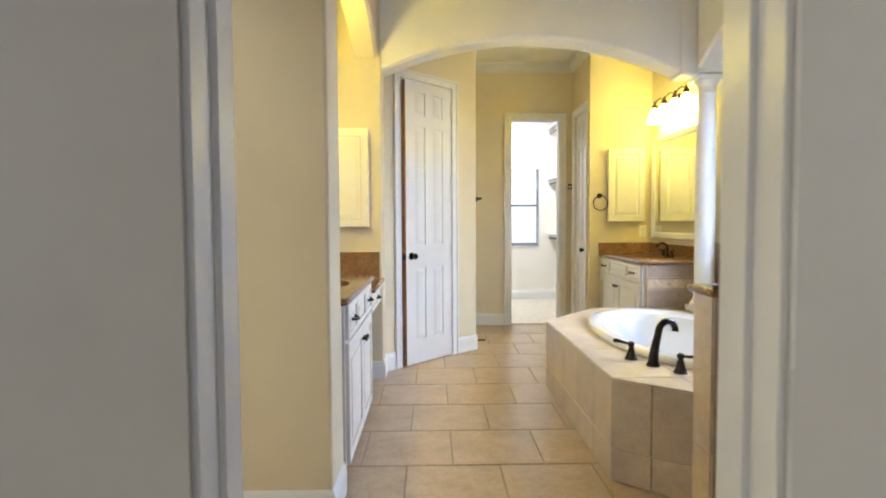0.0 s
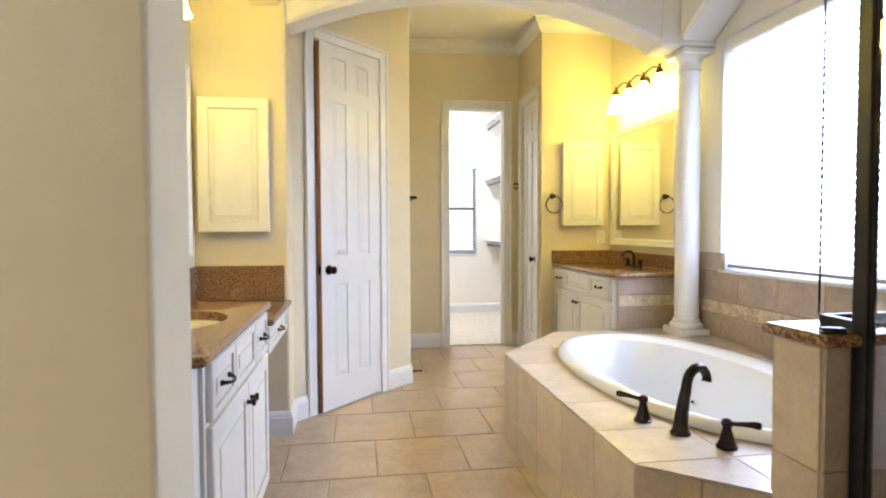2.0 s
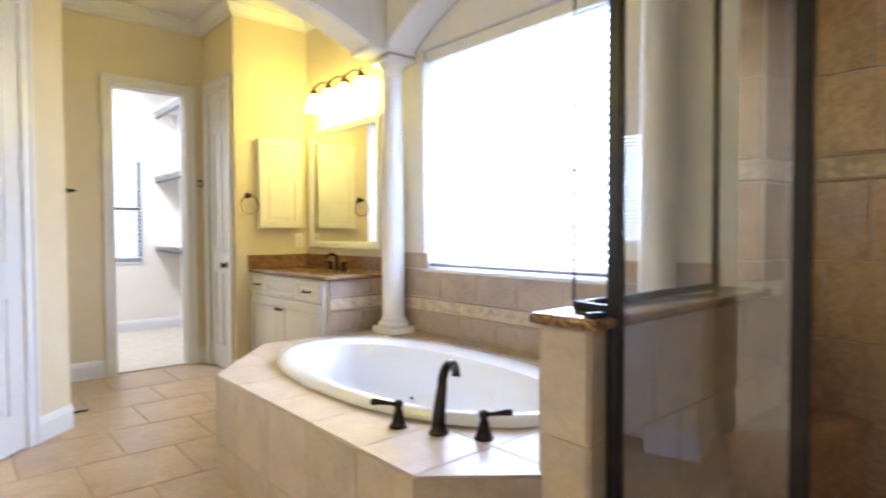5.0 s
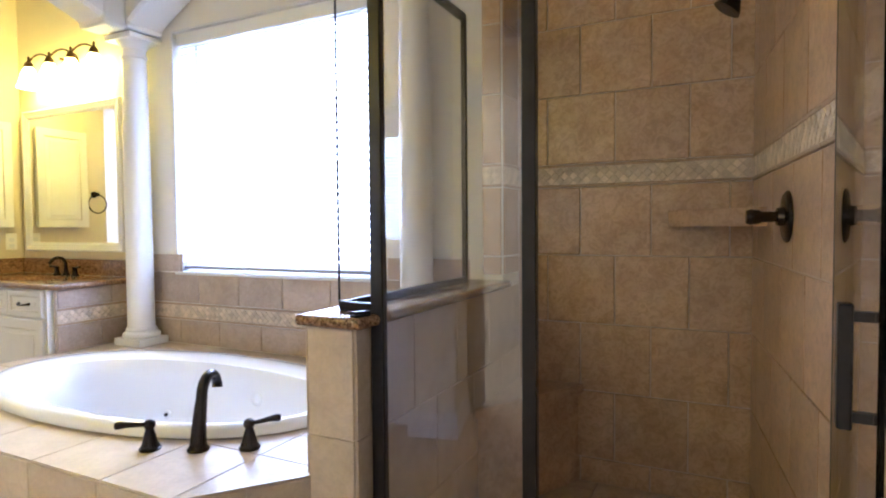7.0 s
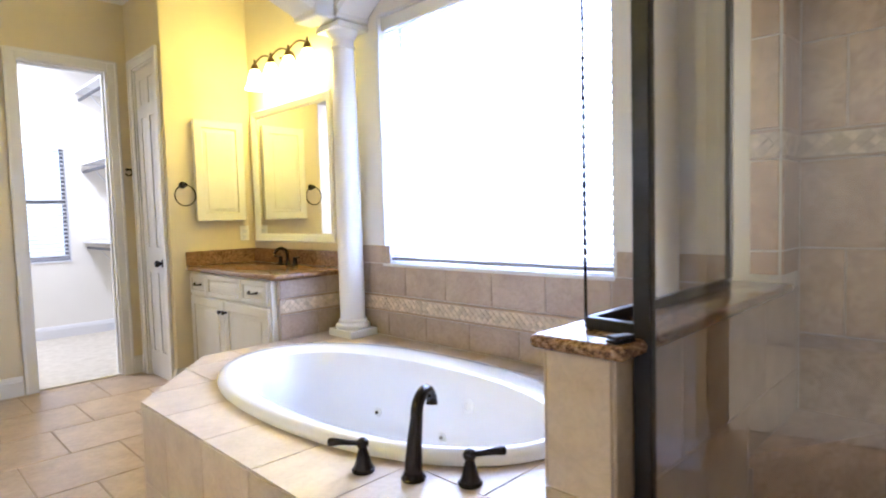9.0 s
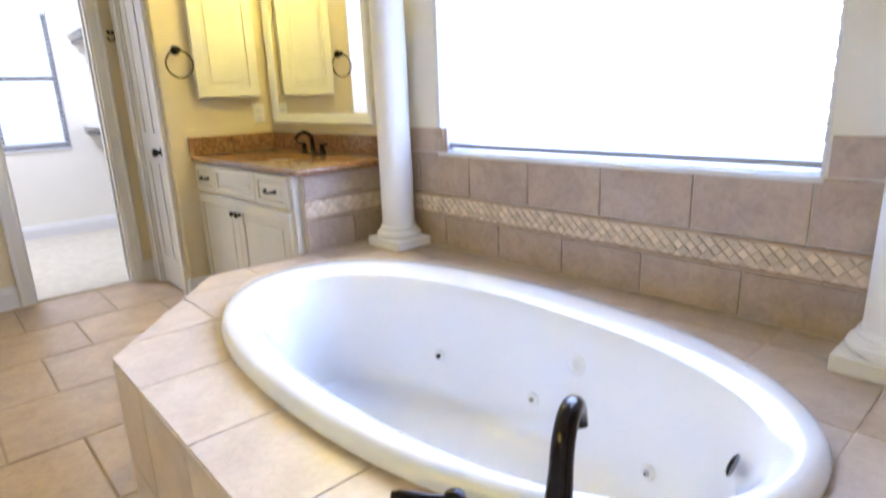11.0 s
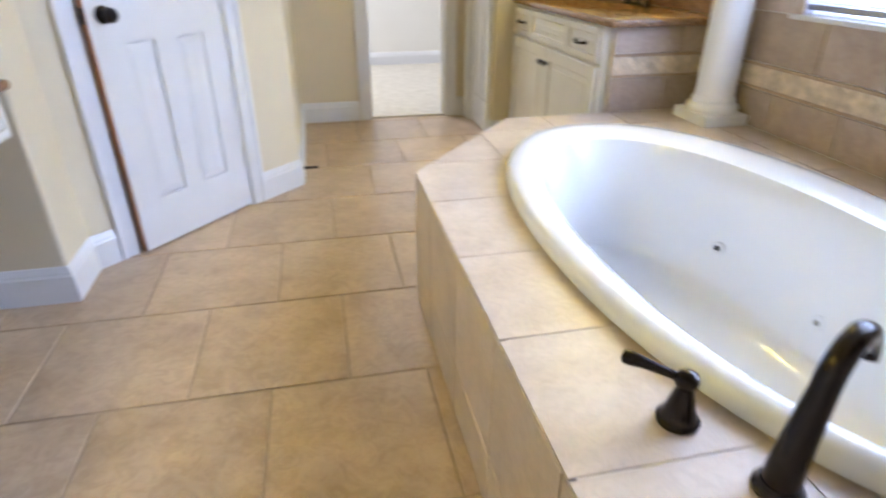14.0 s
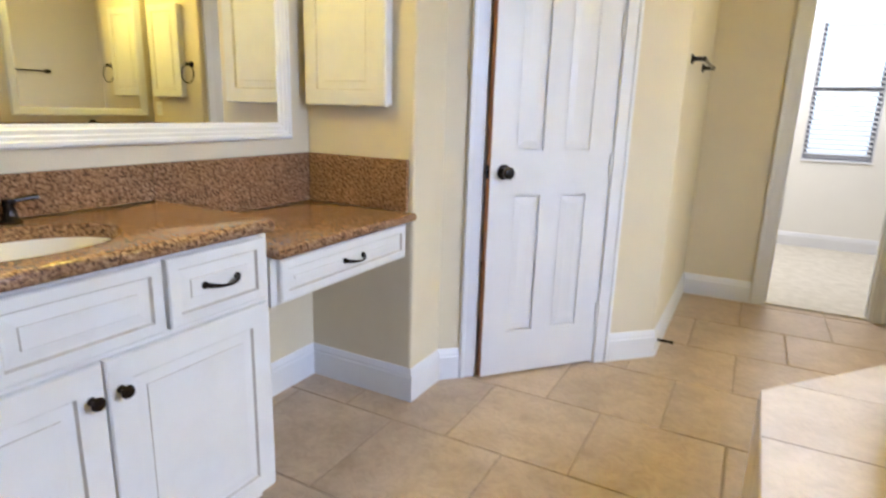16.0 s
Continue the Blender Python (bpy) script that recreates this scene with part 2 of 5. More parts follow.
def tube(bm, pts, radii, seg=12):
    """A round rod through the points, radius point by point."""
    pts = [Vector(p) for p in pts]
    if not isinstance(radii, (list, tuple)):
        radii = [radii] * len(pts)
    rings = []
    side = None
    for i, p in enumerate(pts):
        d = (pts[min(i + 1, len(pts) - 1)] - pts[max(i - 1, 0)]).normalized()
        if side is None:
            side = d.orthogonal().normalized()
        side = (side - d * side.dot(d)).normalized()
        up = d.cross(side)
        rings.append([bm.verts.new(p + radii[i] * (side * math.cos(2 * math.pi * k / seg) + up * math.sin(2 * math.pi * k / seg))) for k in range(seg)])
    for a, b in zip(rings, rings[1:]):
        for k in range(seg):
            j = (k + 1) % seg
            bm.faces.new((a[k], a[j], b[j], b[k]))
    bm.faces.new(rings[0])
    bm.faces.new(rings[-1])


def sweep(bm, path, profile):
    """Runs a (outwards, z) profile along a plan path; outwards is to the right of the way walked. Corners are mitred."""
    pts = [Vector((x, y)) for x, y in path]
    rows = []
    for i, p in enumerate(pts):
        da = (p - pts[i - 1]).normalized() if i else (pts[1] - p).normalized()
        db = (pts[i + 1] - p).normalized() if i < len(pts) - 1 else da
        na, nb = Vector((da.y, -da.x)), Vector((db.y, -db.x))
        mitre = (na + nb).normalized()
        k = 1.0 / max(0.3, mitre.dot(na))
        rows.append([bm.verts.new((p.x + mitre.x * k * o, p.y + mitre.y * k * o, z)) for o, z in profile])
    n = len(profile)
    for a, b in zip(rows, rows[1:]):
        for k in range(n):
            j = (k + 1) % n
            bm.faces.new((a[k], b[k], b[j], a[j]))
    bm.faces.new(rows[0])
    bm.faces.new(rows[-1])


def slab_hole(bm, x0, y0, x1, y1, cx, cy, rx, ry, z0, z1, seg=40):
    """A slab with an oval hole."""
    angs = [2 * math.pi * i / seg for i in range(seg)]
    angs += [math.atan2(y - cy, x - cx) % (2 * math.pi) for x in (x0, x1) for y in (y0, y1)]
    angs = sorted(set(round(a, 5) for a in angs))
    inner, outer = [], []
    for a in angs:
        c, s = math.cos(a), math.sin(a)
        k = min(((x1 if c > 0 else x0) - cx) / c if abs(c) > 1e-6 else 1e9, ((y1 if s > 0 else y0) - cy) / s if abs(s) > 1e-6 else 1e9)
        outer.append((cx + c * k, cy + s * k))
        q = 1 / math.sqrt((c / rx) ** 2 + (s / ry) ** 2)
        inner.append((cx + c * q, cy + s * q))
    v = [[bm.verts.new((x, y, z)) for x, y in ring] for ring, z in ((inner, z0), (inner, z1), (outer, z1), (outer, z0))]
    n = len(angs)
    for a, b in zip(v, v[1:] + v[:1]):
        for i in range(n):
            j = (i + 1) % n
            bm.faces.new((a[i], a[j], b[j], b[i]))


TILE_MESHES = {}


def tile_mesh(w, h, t, material, key):
    k = (round(w, 3), round(h, 3), round(t, 4), key)
    if k not in TILE_MESHES:
        c = 0.002
        bm = bmesh.new()
        a = [bm.verts.new(p) for p in ((0, 0, 0), (w, 0, 0), (w, h, 0), (0, h, 0))]
        b = [bm.verts.new(p) for p in ((0, 0, t - c), (w, 0, t - c), (w, h, t - c), (0, h, t - c))]
        d = [bm.verts.new(p) for p in ((c, c, t), (w - c, c, t), (w - c, h - c, t), (c, h - c, t))]
        for p, q in ((a, b), (b, d)):
            for i in range(4):
                j = (i + 1) % 4
                bm.faces.new((p[i], p[j], q[j], q[i]))
        bm.faces.new(d)
        TILE_MESHES[k] = finish(key, bm, material)
    return TILE_MESHES[k]


def tiled(parent, name, material, origin, U, V, rows, joints, umin, umax, t=0.006, g=0.005, skip=None):
    """Lays tiles on a plane: rows are (v0, v1); joints(k) gives the first joint and the pitch of row k; skip(u0, u1, v0, v1) leaves one out."""
    U, V = Vector(U).normalized(), Vector(V).normalized()
    N = U.cross(V)
    rot = Matrix((U, V, N)).transposed().to_4x4()
    for k, (v0, v1) in enumerate(rows):
        first, pitch = joints(k)
        u = first - math.ceil((first - umin) / pitch) * pitch
        while u < umax:
            a, b = max(u, umin), min(u + pitch, umax)
            u += pitch
            if b - a < 0.015 or (skip and skip(a, b, v0, v1)):
                continue
            ob = new(name, tile_mesh(b - a - g, v1 - v0 - g, t, material, name))
            p = Vector(origin) + U * (a + g / 2) + V * (v0 + g / 2)
            ob.matrix_world = Matrix.Translation(p) @ rot
            if parent is not None:
                ob.parent = parent


def rows_of(lo, hi, first, pitch):
    out, v = [], first - math.ceil((first - lo) / pitch) * pitch
    while v < hi - 1e-6:
        a, b = max(v, lo), min(v + pitch, hi)
        if b - a > 0.012:
            out.append((a, b))
        v += pitch
    return out


def raised_panel(bm, x0, z0, x1, z1, y, depth=0.007, lip=0.012, slope=0.035):
    """A raised field: from the ground at y towards -y."""
    loops = []
    for ins, dy in ((0.0, 0.0), (lip, 0.0), (lip + slope, -depth), (lip + slope + 0.001, -depth)):
        loops.append([bm.verts.new(p) for p in ((x0 + ins, y + dy, z0 + ins), (x1 - ins, y + dy, z0 + ins), (x1 - ins, y + dy, z1 - ins), (x0 + ins, y + dy, z1 - ins))])
    for a, b in zip(loops, loops[1:]):
        for i in range(4):
            j = (i + 1) % 4
            bm.faces.new((a[i], a[j], b[j], b[i]))
    bm.faces.new(loops[-1])


def cabinet_front(w, h, t=0.02, rail=0.055):
    """A raised-panel cabinet door or drawer front: x 0..w, z 0..h, its face at y=-t."""
    bm = bmesh.new()
    loops = []
    prof = ((0, 0.0), (0, -t + 0.004), (0.004, -t), (rail, -t), (rail + 0.0045, -t + 0.007), (rail + 0.010, -t + 0.007), (rail + 0.032, -t + 0.0045), (rail + 0.0335, -t + 0.002))
    lim = min(w, h) / 2 - 0.006
    for ins, y in prof:
        ins = min(ins, lim)
        loops.append([bm.verts.new(p) for p in ((ins, y, ins), (w - ins, y, ins), (w - ins, y, h - ins), (ins, y, h - ins))])
    glaze = {3, 6}
    for k, (a, b) in enumerate(zip(loops, loops[1:])):
        for i in range(4):
            j = (i + 1) % 4
            f = bm.faces.new((a[i], a[j], b[j], b[i]))
            f.material_index = 1 if k in glaze else 0
    bm.faces.new(loops[-1])
    bm.faces.new(loops[0][::-1])
    return bm


def six_panel(w, h, t=0.035, both=True):
    """A six-panel door leaf: x 0..w, z 0..h, y 0..t, panels on both faces."""
    bm = bmesh.new()
    d = 0.0055
    box(bm, 0, d, 0, w, t - d, h)
    st, mid = 0.19 * w, 0.17 * w
    pw = (w - 2 * st - mid) / 2
    zs = ((0.085 * h, 0.345 * h), (0.425 * h, 0.845 * h), (0.885 * h, 0.965 * h))
    for side in (0, 1):
        y0, y1 = (0, d) if side == 0 else (t - d, t)
        box(bm, 0, y0, 0, st, y1, h)
        box(bm, w - st, y0, 0, w, y1, h)
        box(bm, st + pw, y0, 0, st + pw + mid, y1, h)
        lo = 0.0
        for a, b in zs + ((h, h),):
            for x in (st, st + pw + mid):
                box(bm, x, y0, lo, x + pw, y1, a)
            lo = b
        for a, b in zs:
            for x in (st, st + pw + mid):
                if side == 0:
                    raised_panel(bm, x, a, x + pw, b, d, d * 0.9, 0.01, 0.03)
                else:
                    loops = []
                    for ins, dy in ((0.0, 0.0), (0.01, 0.0), (0.04, d * 0.9)):
                        loops.append([bm.verts.new(p) for p in ((x + ins, t - d + dy, a + ins), (x + pw - ins, t - d + dy, a + ins), (x + pw - ins, t - d + dy, b - ins), (x + ins, t - d + dy, b - ins))])
                    for p, q in zip(loops, loops[1:]):
                        for i in range(4):
                            j = (i + 1) % 4
                            bm.faces.new((p[i], p[j], q[j], q[i]))
                    bm.faces.new(loops[-1])
    return bm


def knob_bm(out=0.055, r=0.027):
    """A round door knob with its rose, pointing to -y."""
    bm = bmesh.new()
    m = pose(0, 0, 0, 90, 0, 0)
    lathe(bm, [(0.0, 0), (0.032, 0), (0.032, 0.005), (0.026, 0.009), (0.012, 0.012), (0.011, out - 0.032), (0.02, out - 0.026), (r, out - 0.012), (r * 0.96, out - 0.004), (r * 0.7, out + 0.003), (0.0, out + 0.005)], m, 20)
    return bm


def pull_bm(length=0.10):
    """A bow-shaped drawer pull along x, standing out to -y."""
    bm = bmesh.new()
    n = 12
    pts, rad = [], []
    for i in range(n + 1):
        u = i / n
        pts.append((length * (u - 0.5), -0.028 * math.sin(math.pi * u) ** 0.6 if 0 < u < 1 else 0, -0.006 * math.sin(math.pi * u)))
        rad.append(0.0037 + 0.003 * abs(math.cos(math.pi * u)) ** 3)
    tube(bm, pts, rad, 10)
    for s in (-1, 1):
        lathe(bm, [(0.0, 0.006), (0.008, 0.005), (0.010, 0.0), (0.009, -0.004)], pose(s * length / 2, 0, 0, 90, 0, 0), 12)
    return bm


def small_knob_bm():
    bm = bmesh.new()
    lathe(bm, [(0.0, 0), (0.010, 0), (0.008, 0.004), (0.006, 0.012), (0.013, 0.018), (0.016, 0.024), (0.012, 0.030), (0.0, 0.032)], pose(0, 0, 0, 90, 0, 0), 16)
    return bm


def structure(name, label, category, bm, material, smooth=False):
    return tagged(part(name, bm, material, None, "", smooth), label, category, "", "structure")

# ---- plan ----
H = 3.068                   # ceiling
XL, XE = -0.61, 2.60        # alcove back wall, window wall
YB, YW = 6.785, 6.06        # wall with the closet opening, wall beside the far vanity
XH, XN = 0.71, 1.942        # hall wall, linen door wall
YA, XA = 4.478, -0.095      # alcove end wall, its corner
YC, XC = 9.0, 2.38         # closet back wall, closet side wall
DIAG0, DIAG1 = Vector((XA, 4.71)), Vector((0.705, 5.51))
DU = (DIAG1 - DIAG0).normalized()
DN = Vector((DU.y, -DU.x))  # towards the room
DOOR_H = 2.425


def diag(s, off=0.0):
    p = DIAG0 + DU * s + DN * off
    return (p.x, p.y)


CWX, CWW, CWZ, CWH = 1.41, 0.56, 0.825, 1.30  # closet window

# floors
bm = bmesh.new()
box(bm, -0.75, 0.85, -0.12, 2.95, 6.80, -0.004)
floor = structure("floor", "beige square floor tiles in running bond with tan grout", "floor", bm, GROUT)
bm = bmesh.new()
box(bm, 0.0, 6.80, -0.12, 2.6, YC + 0.1, 0.012)
structure("floor_closet", "cream cut-pile carpet of the walk-in closet", "carpet", bm, CARPET)
bm = bmesh.new()
box(bm, -3.0, -2.6, -0.12, 2.95, 0.85, 0.004)
box(bm, -3.0, 0.85, -0.12, -0.75, 4.4, 0.004)
structure("floor_bedroom", "cream carpet of the neighbouring rooms", "carpet", bm, CARPET)
bm = bmesh.new()
box(bm, -3.1, -2.6, H, 3.0, 9.7, H + 0.12)
structure("ceiling", "off-white matt ceiling", "ceiling", bm, CEIL)

# walls
bm = bmesh.new()
box(bm, XL - 0.12, 0.85, 0, XL, 1.34, H)
box(bm, XL - 0.12, 1.34, DOOR_H, XL, 2.24, H)
box(bm, XL - 0.12, 2.24, 0, XL, YA, H)
structure("wall_west", "tan painted wall behind the makeup vanity", "wall", bm, PAINT)
bm = bmesh.new()
box(bm, XL, 2.315, 0, -0.115, 2.592, H, 0.014, 3)
structure("wall_stub", "tan painted wall end with rounded corner beside the vanity", "wall", bm, PAINT)
bm = bmesh.new()
prism(bm, [(XL - 0.12, YA), (XA - 0.012, YA), (XA - 0.003, YA + 0.003), (XA, YA + 0.012), (XA, 4.71), diag(0.169), diag(0.169, -0.12), (XL - 0.12, 4.72)], 0, H)
prism(bm, [diag(0.169, -0.12), diag(0.169), diag(0.80), diag(0.80, -0.12)], DOOR_H, H)
prism(bm, [diag(0.80, -0.12), diag(0.80), (0.705, 5.51), (XH, 5.54), (XH, YB), (XH - 0.12, YB), (XH - 0.12, 5.62)], 0, H)
structure("wall_diagonal", "tan painted wall turning diagonally round the toilet room door", "wall", bm, PAINT)
bm = bmesh.new()
box(bm, XH - 0.12, YB, 0, 1.203, YB + 0.12, H)
box(bm, 1.80, YB, 0, XE + 0.22, YB + 0.12, H)
box(bm, 1.203, YB, DOOR_H, 1.80, YB + 0.12, H)
structure("wall_back", "tan painted wall with the closet opening", "wall", bm, PAINT)
bm = bmesh.new()
prism(bm, [(XN, YW + 0.01), (XN + 0.003, YW + 0.003), (XN + 0.01, YW), (XE + 0.22, YW), (XE + 0.22, YW + 0.12), (XN + 0.12, YW + 0.12), (XN + 0.12, 6.17), (XN, 6.17)], 0, H)
box(bm, XN, 6.65, 0, XN + 0.12, YB, H)
box(bm, XN, 6.17, DOOR_H, XN + 0.12, 6.65, H)
box(bm, XN + 0.122, 6.152, 0, XN + 0.14, YB, H)
structure("wall_linen", "tan painted corner wall with the linen closet door", "wall", bm, PAINT)
WY0, WY1, WZ0, WZ1 = 2.91, 4.437, 0.922, 2.41
bm = bmesh.new()
box(bm, XE, 2.287, 0, XE + 0.22, WY0, H)
box(bm, XE, WY1, 0, XE + 0.22, 4.68, H)
box(bm, XE, WY0, 0, XE + 0.22, WY1, WZ0)
box(bm, XE, WY0, WZ1, XE + 0.22, WY1, H)
structure("wall_east", "off-white painted wall with the big blind-covered window", "wall", bm, ARCHWHITE)
bm = bmesh.new()
box(bm, XE, 4.68, 0, XE + 0.22, YW, H)
structure("wall_mirror_side", "tan painted wall behind the far vanity mirror", "wall", bm, PAINT)
bm = bmesh.new()
box(bm, XL - 0.12, 0.85, 0, -0.06, 1.03, H)
box(bm, 0.82, 0.85, 0, 3.0, 1.03, H)
box(bm, -0.06, 0.85, DOOR_H, 0.82, 1.03, H)
structure("wall_entry", "tan painted wall with the entry doorway", "wall", bm, PAINT)
bm = bmesh.new()
prism(bm, [(1.32, 1.031), (2.805, 1.031), (2.805, 1.270), (1.32, 1.125)], 0, H)
box(bm, 2.806, 1.03, 0, 2.95, 2.286, H)
structure("wall_shower", "shower walls carrying tan tile and a mosaic band", "wall", bm, LGROUT)
bm = bmesh.new()
box(bm, -0.10, YB + 0.12, 0, 0.0, YC + 0.12, H)
box(bm, XC, YB + 0.12, 0, XC + 0.12, YC + 0.12, H)
box(bm, 0.0, YC, 0, CWX, YC + 0.12, H)
box(bm, CWX + CWW, YC, 0, XC, YC + 0.12, H)
box(bm, CWX, YC, 0, CWX + CWW, YC + 0.12, CWZ)
box(bm, CWX, YC, CWZ + CWH, CWX + CWW, YC + 0.12, H)
box(bm, 0.0, YB + 0.121, 0, XH - 0.12, YB + 0.16, H)
structure("wall_closet", "cream painted closet walls with a small window", "wall", bm, CREAM)
bm = bmesh.new()
box(bm, -3.1, -2.7, 0, 3.0, -2.6, H)
box(bm, -3.1, -2.6, 0, -3.0, 4.5, H)
box(bm, 2.95, -2.6, 0, 3.05, 0.85, H)
box(bm, -3.0, 4.4, 0, XL - 0.12, 4.5, H)
structure("wall_outer", "cream painted walls of the neighbouring rooms", "wall", bm, CREAM)
bm = bmesh.new()
box(bm, -0.9, 4.80, 0, -0.8, 6.9, H)
box(bm, -0.8, 6.8, 0, XH - 0.12, 6.9, H)
structure("wall_toilet_room", "painted walls of the toilet room", "wall", bm, PAINT)

# arches: over the passage, over the vanity alcove, in front of the window
def arch_wall(name, label, u0, u1, spring, rise, place, thick, power=2.0, bev=0.02, paint=ARCHWHITE):
    """A header whose underside is an arch; place(u, w, z) lays it in the world, w from 0 to 1 across the thickness."""
    bm = bmesh.new()
    n = 36
    cols = []
    for i in range(n + 1):
        u = u0 + (u1 - u0) * i / n
        q = abs(2 * i / n - 1)
        z = spring + rise * (1 - q ** power)
        cols.append([bm.verts.new(place(u, w, zz)) for w, zz in ((0, z + bev), (bev / thick, z), (1 - bev / thick, z), (1, z + bev), (1, H), (0, H))])
    for a, b in zip(cols, cols[1:]):
        for k in range(6):
            j = (k + 1) % 6
            bm.faces.new((a[k], b[k], b[j], a[j]))
    bm.faces.new(cols[0])
    bm.faces.new(cols[-1][::-1])
    return structure(name, label, "arch", bm, paint, True)


CX, CY1, CY2 = 2.492, 4.627, 2.682
arch_wall("arch_passage", "off-white plastered segmental arch across the passage", XA, 2.22, 2.385, 0.25, lambda u, w, z: (u, 4.50 + 0.24 * w, z), 0.24)
arch_wall("arch_alcove", "tan painted arch over the vanity alcove", 2.592, YA, 2.47, 0.22, lambda u, w, z: (-0.30 + 0.18 * w, u, z), 0.18, 2.0, 0.02, PAINT)
arch_wall("arch_window", "off-white plastered arch between the columns before the window", CY2 + 0.12, CY1 - 0.13, 2.40, 0.28, lambda u, w, z: (2.358 + 0.24 * w, u, z), 0.24)
bm = bmesh.new()
box(bm, 2.22, 4.50, 2.355, 2.36, 4.74, H, 0.02, 3)
box(bm, 2.355, CY1 - 0.13, 2.373, 2.598, CY1 + 0.11, H, 0.015, 3)
box(bm, 2.358, 2.29, 2.373, 2.598, CY2 + 0.12, H, 0.015, 3)
structure("arch_impost", "off-white plastered arch springing above the column", "arch", bm, ARCHWHITE)

# crown moulding and baseboards
bm = bmesh.new()
CROWN = [(0, H - 0.118), (0.010, H - 0.118), (0.012, H - 0.10), (0.028, H - 0.09), (0.045, H - 0.062), (0.068, H - 0.04), (0.072, H - 0.02), (0.088, H - 0.015), (0.088, H - 0.002), (0, H - 0.002)]
sweep(bm, [(XH, 4.75), (XH, YB), (XN, YB), (XN, YW), (XE, YW), (XE, 4.75)], CROWN)
structure("trim_crown", "white crown moulding with stepped profile", "crown moulding", bm, TRIM)
BASE = [(0, 0), (0.016, 0), (0.016, 0.105), (0.012, 0.112), (0.012, 0.120), (0.008, 0.130), (0.004, 0.140), (0, 0.142)]


def base(name, path, lab="white stepped baseboard"):
    bm = bmesh.new()
    sweep(bm, path, BASE)
    return structure(name, lab, "baseboard", bm, TRIM)


base("baseboard_1", [(XL, 2.315), (-0.115, 2.315), (-0.115, 2.59)])
base("baseboard_2", [(XL, 3.76), (XL, YA), (XA, YA), (XA, 4.71), diag(0.099)])
base("baseboard_3", [diag(0.873), (0.705, 5.51), (XH, 5.55), (XH, YB), (1.131, YB)])
base("baseboard_4", [(1.872, YB), (XN, YB), (XN, 6.722)])
base("baseboard_5", [(XN, 6.098), (XN, YW), (2.06, YW)])
base("baseboard_6", [(1.315, 1.03), (0.89, 1.03)])
base("baseboard_7", [(0.0, 6.92), (0.0, YC), (XC, YC), (XC, 6.92)])
base("baseboard_8", [(-3.0, -2.5), (-3.0, 4.4), (XL - 0.12, 4.4), (XL - 0.12, 2.32)])
base("baseboard_9", [(-0.135, 1.03), (XL, 1.03), (XL, 1.26)])


# ---- door frames ----
def door_frame(name, origin, U, N, w, h, depth, cw=0.07, sides=(0, 1), stop=True, label="white painted door casing with jambs"):
    """Jambs and casing round an opening; U along it, N out of its front face, depth the wall's thickness."""
    top = thing(name, label, "door frame", kind="structure")
    U, N = Vector((*U, 0)), Vector((*N, 0))
    m = Matrix((U, -N, Vector((0, 0, 1)))).transposed().to_4x4()
    m.translation = Vector((*origin, 0))
    top.matrix_world = m
    bm = bmesh.new()
    j = 0.018
    box(bm, 0, 0.001, 0, j, depth - 0.001, h)
    box(bm, w - j, 0.001, 0, w, depth - 0.001, h)
    box(bm, j, 0.001, h - j, w - j, depth - 0.001, h)
    if stop:
        y0, y1 = depth * 0.42, depth * 0.42 + 0.035
        box(bm, j, y0, 0, j + 0.011, y1, h - j)
        box(bm, w - j - 0.011, y0, 0, w - j, y1, h - j)
        box(bm, j + 0.011, y0, h - j - 0.011, w - j - 0.011, y1, h - j)
    part("jamb", bm, TRIM, top)
    for s in sides:
        bm = bmesh.new()
        a, b, c = (-0.016, 0.0, -0.024) if s == 0 else (depth, depth + 0.016, depth + 0.024)
        lo, hi = min(a, b), max(a, b)
        clo, chi = (c, 0.0) if s == 0 else (depth, c)
        r = 0.006
        box(bm, r - cw, lo, 0, r, hi, h + cw - r, 0.003)
        box(bm, w - r, lo, 0, w - r + cw, hi, h + cw - r, 0.003)
        box(bm, r + 0.0005, lo, h - r, w - r - 0.0005, hi, h + cw - r, 0.003)
        box(bm, r - cw - 0.004, clo, 0, r - cw + 0.016, chi, h + cw - r, 0.004)
        box(bm, w - r + cw - 0.016, clo, 0, w - r + cw + 0.004, chi, h + cw - r, 0.004)
        box(bm, r - cw + 0.0165, clo, h + cw - r - 0.018, w - r + cw - 0.0165, chi, h + cw - r + 0.002, 0.004)
        part("casing", bm, TRIM, top)
    return top


def hinges(parent, x, y, zs):
    for z in zs:
        bm = bmesh.new()
        lathe(bm, [(0.0, -0.05), (0.006, -0.05), (0.006, 0.05), (0.0, 0.05)], pose(x, y, z), 10)
        box(bm, x - 0.003, y, z - 0.048, x + 0.003, y + 0.03, z + 0.048)
        part("hinge", bm, TRIM, parent)


# toilet room door, hinged at the hall side and standing slightly open towards the room
door_frame("door_frame_1", diag(0.169), (DU.x, DU.y), (DN.x, DN.y), 0.631, DOOR_H, 0.12)
dw = 0.592
hinge_pt = diag(0.169 + 0.631 - 0.019, 0.004)
ang = math.degrees(math.atan2(DU.y, DU.x))
d1 = thing("door_1", "white six-panel toilet room door standing slightly open", "door", pose(hinge_pt[0], hinge_pt[1], 0.012, 0, 0, ang + 4.5) @ Matrix.Translation((-dw, 0, 0)))
part("leaf", six_panel(dw, 2.39), DOORW, d1)
bm = bmesh.new()
box(bm, -0.0035, 0.002, 0.0, -0.0005, 0.033, 2.385)
part("edge", bm, EDGEBROWN, d1, "brown strip along the door edge")
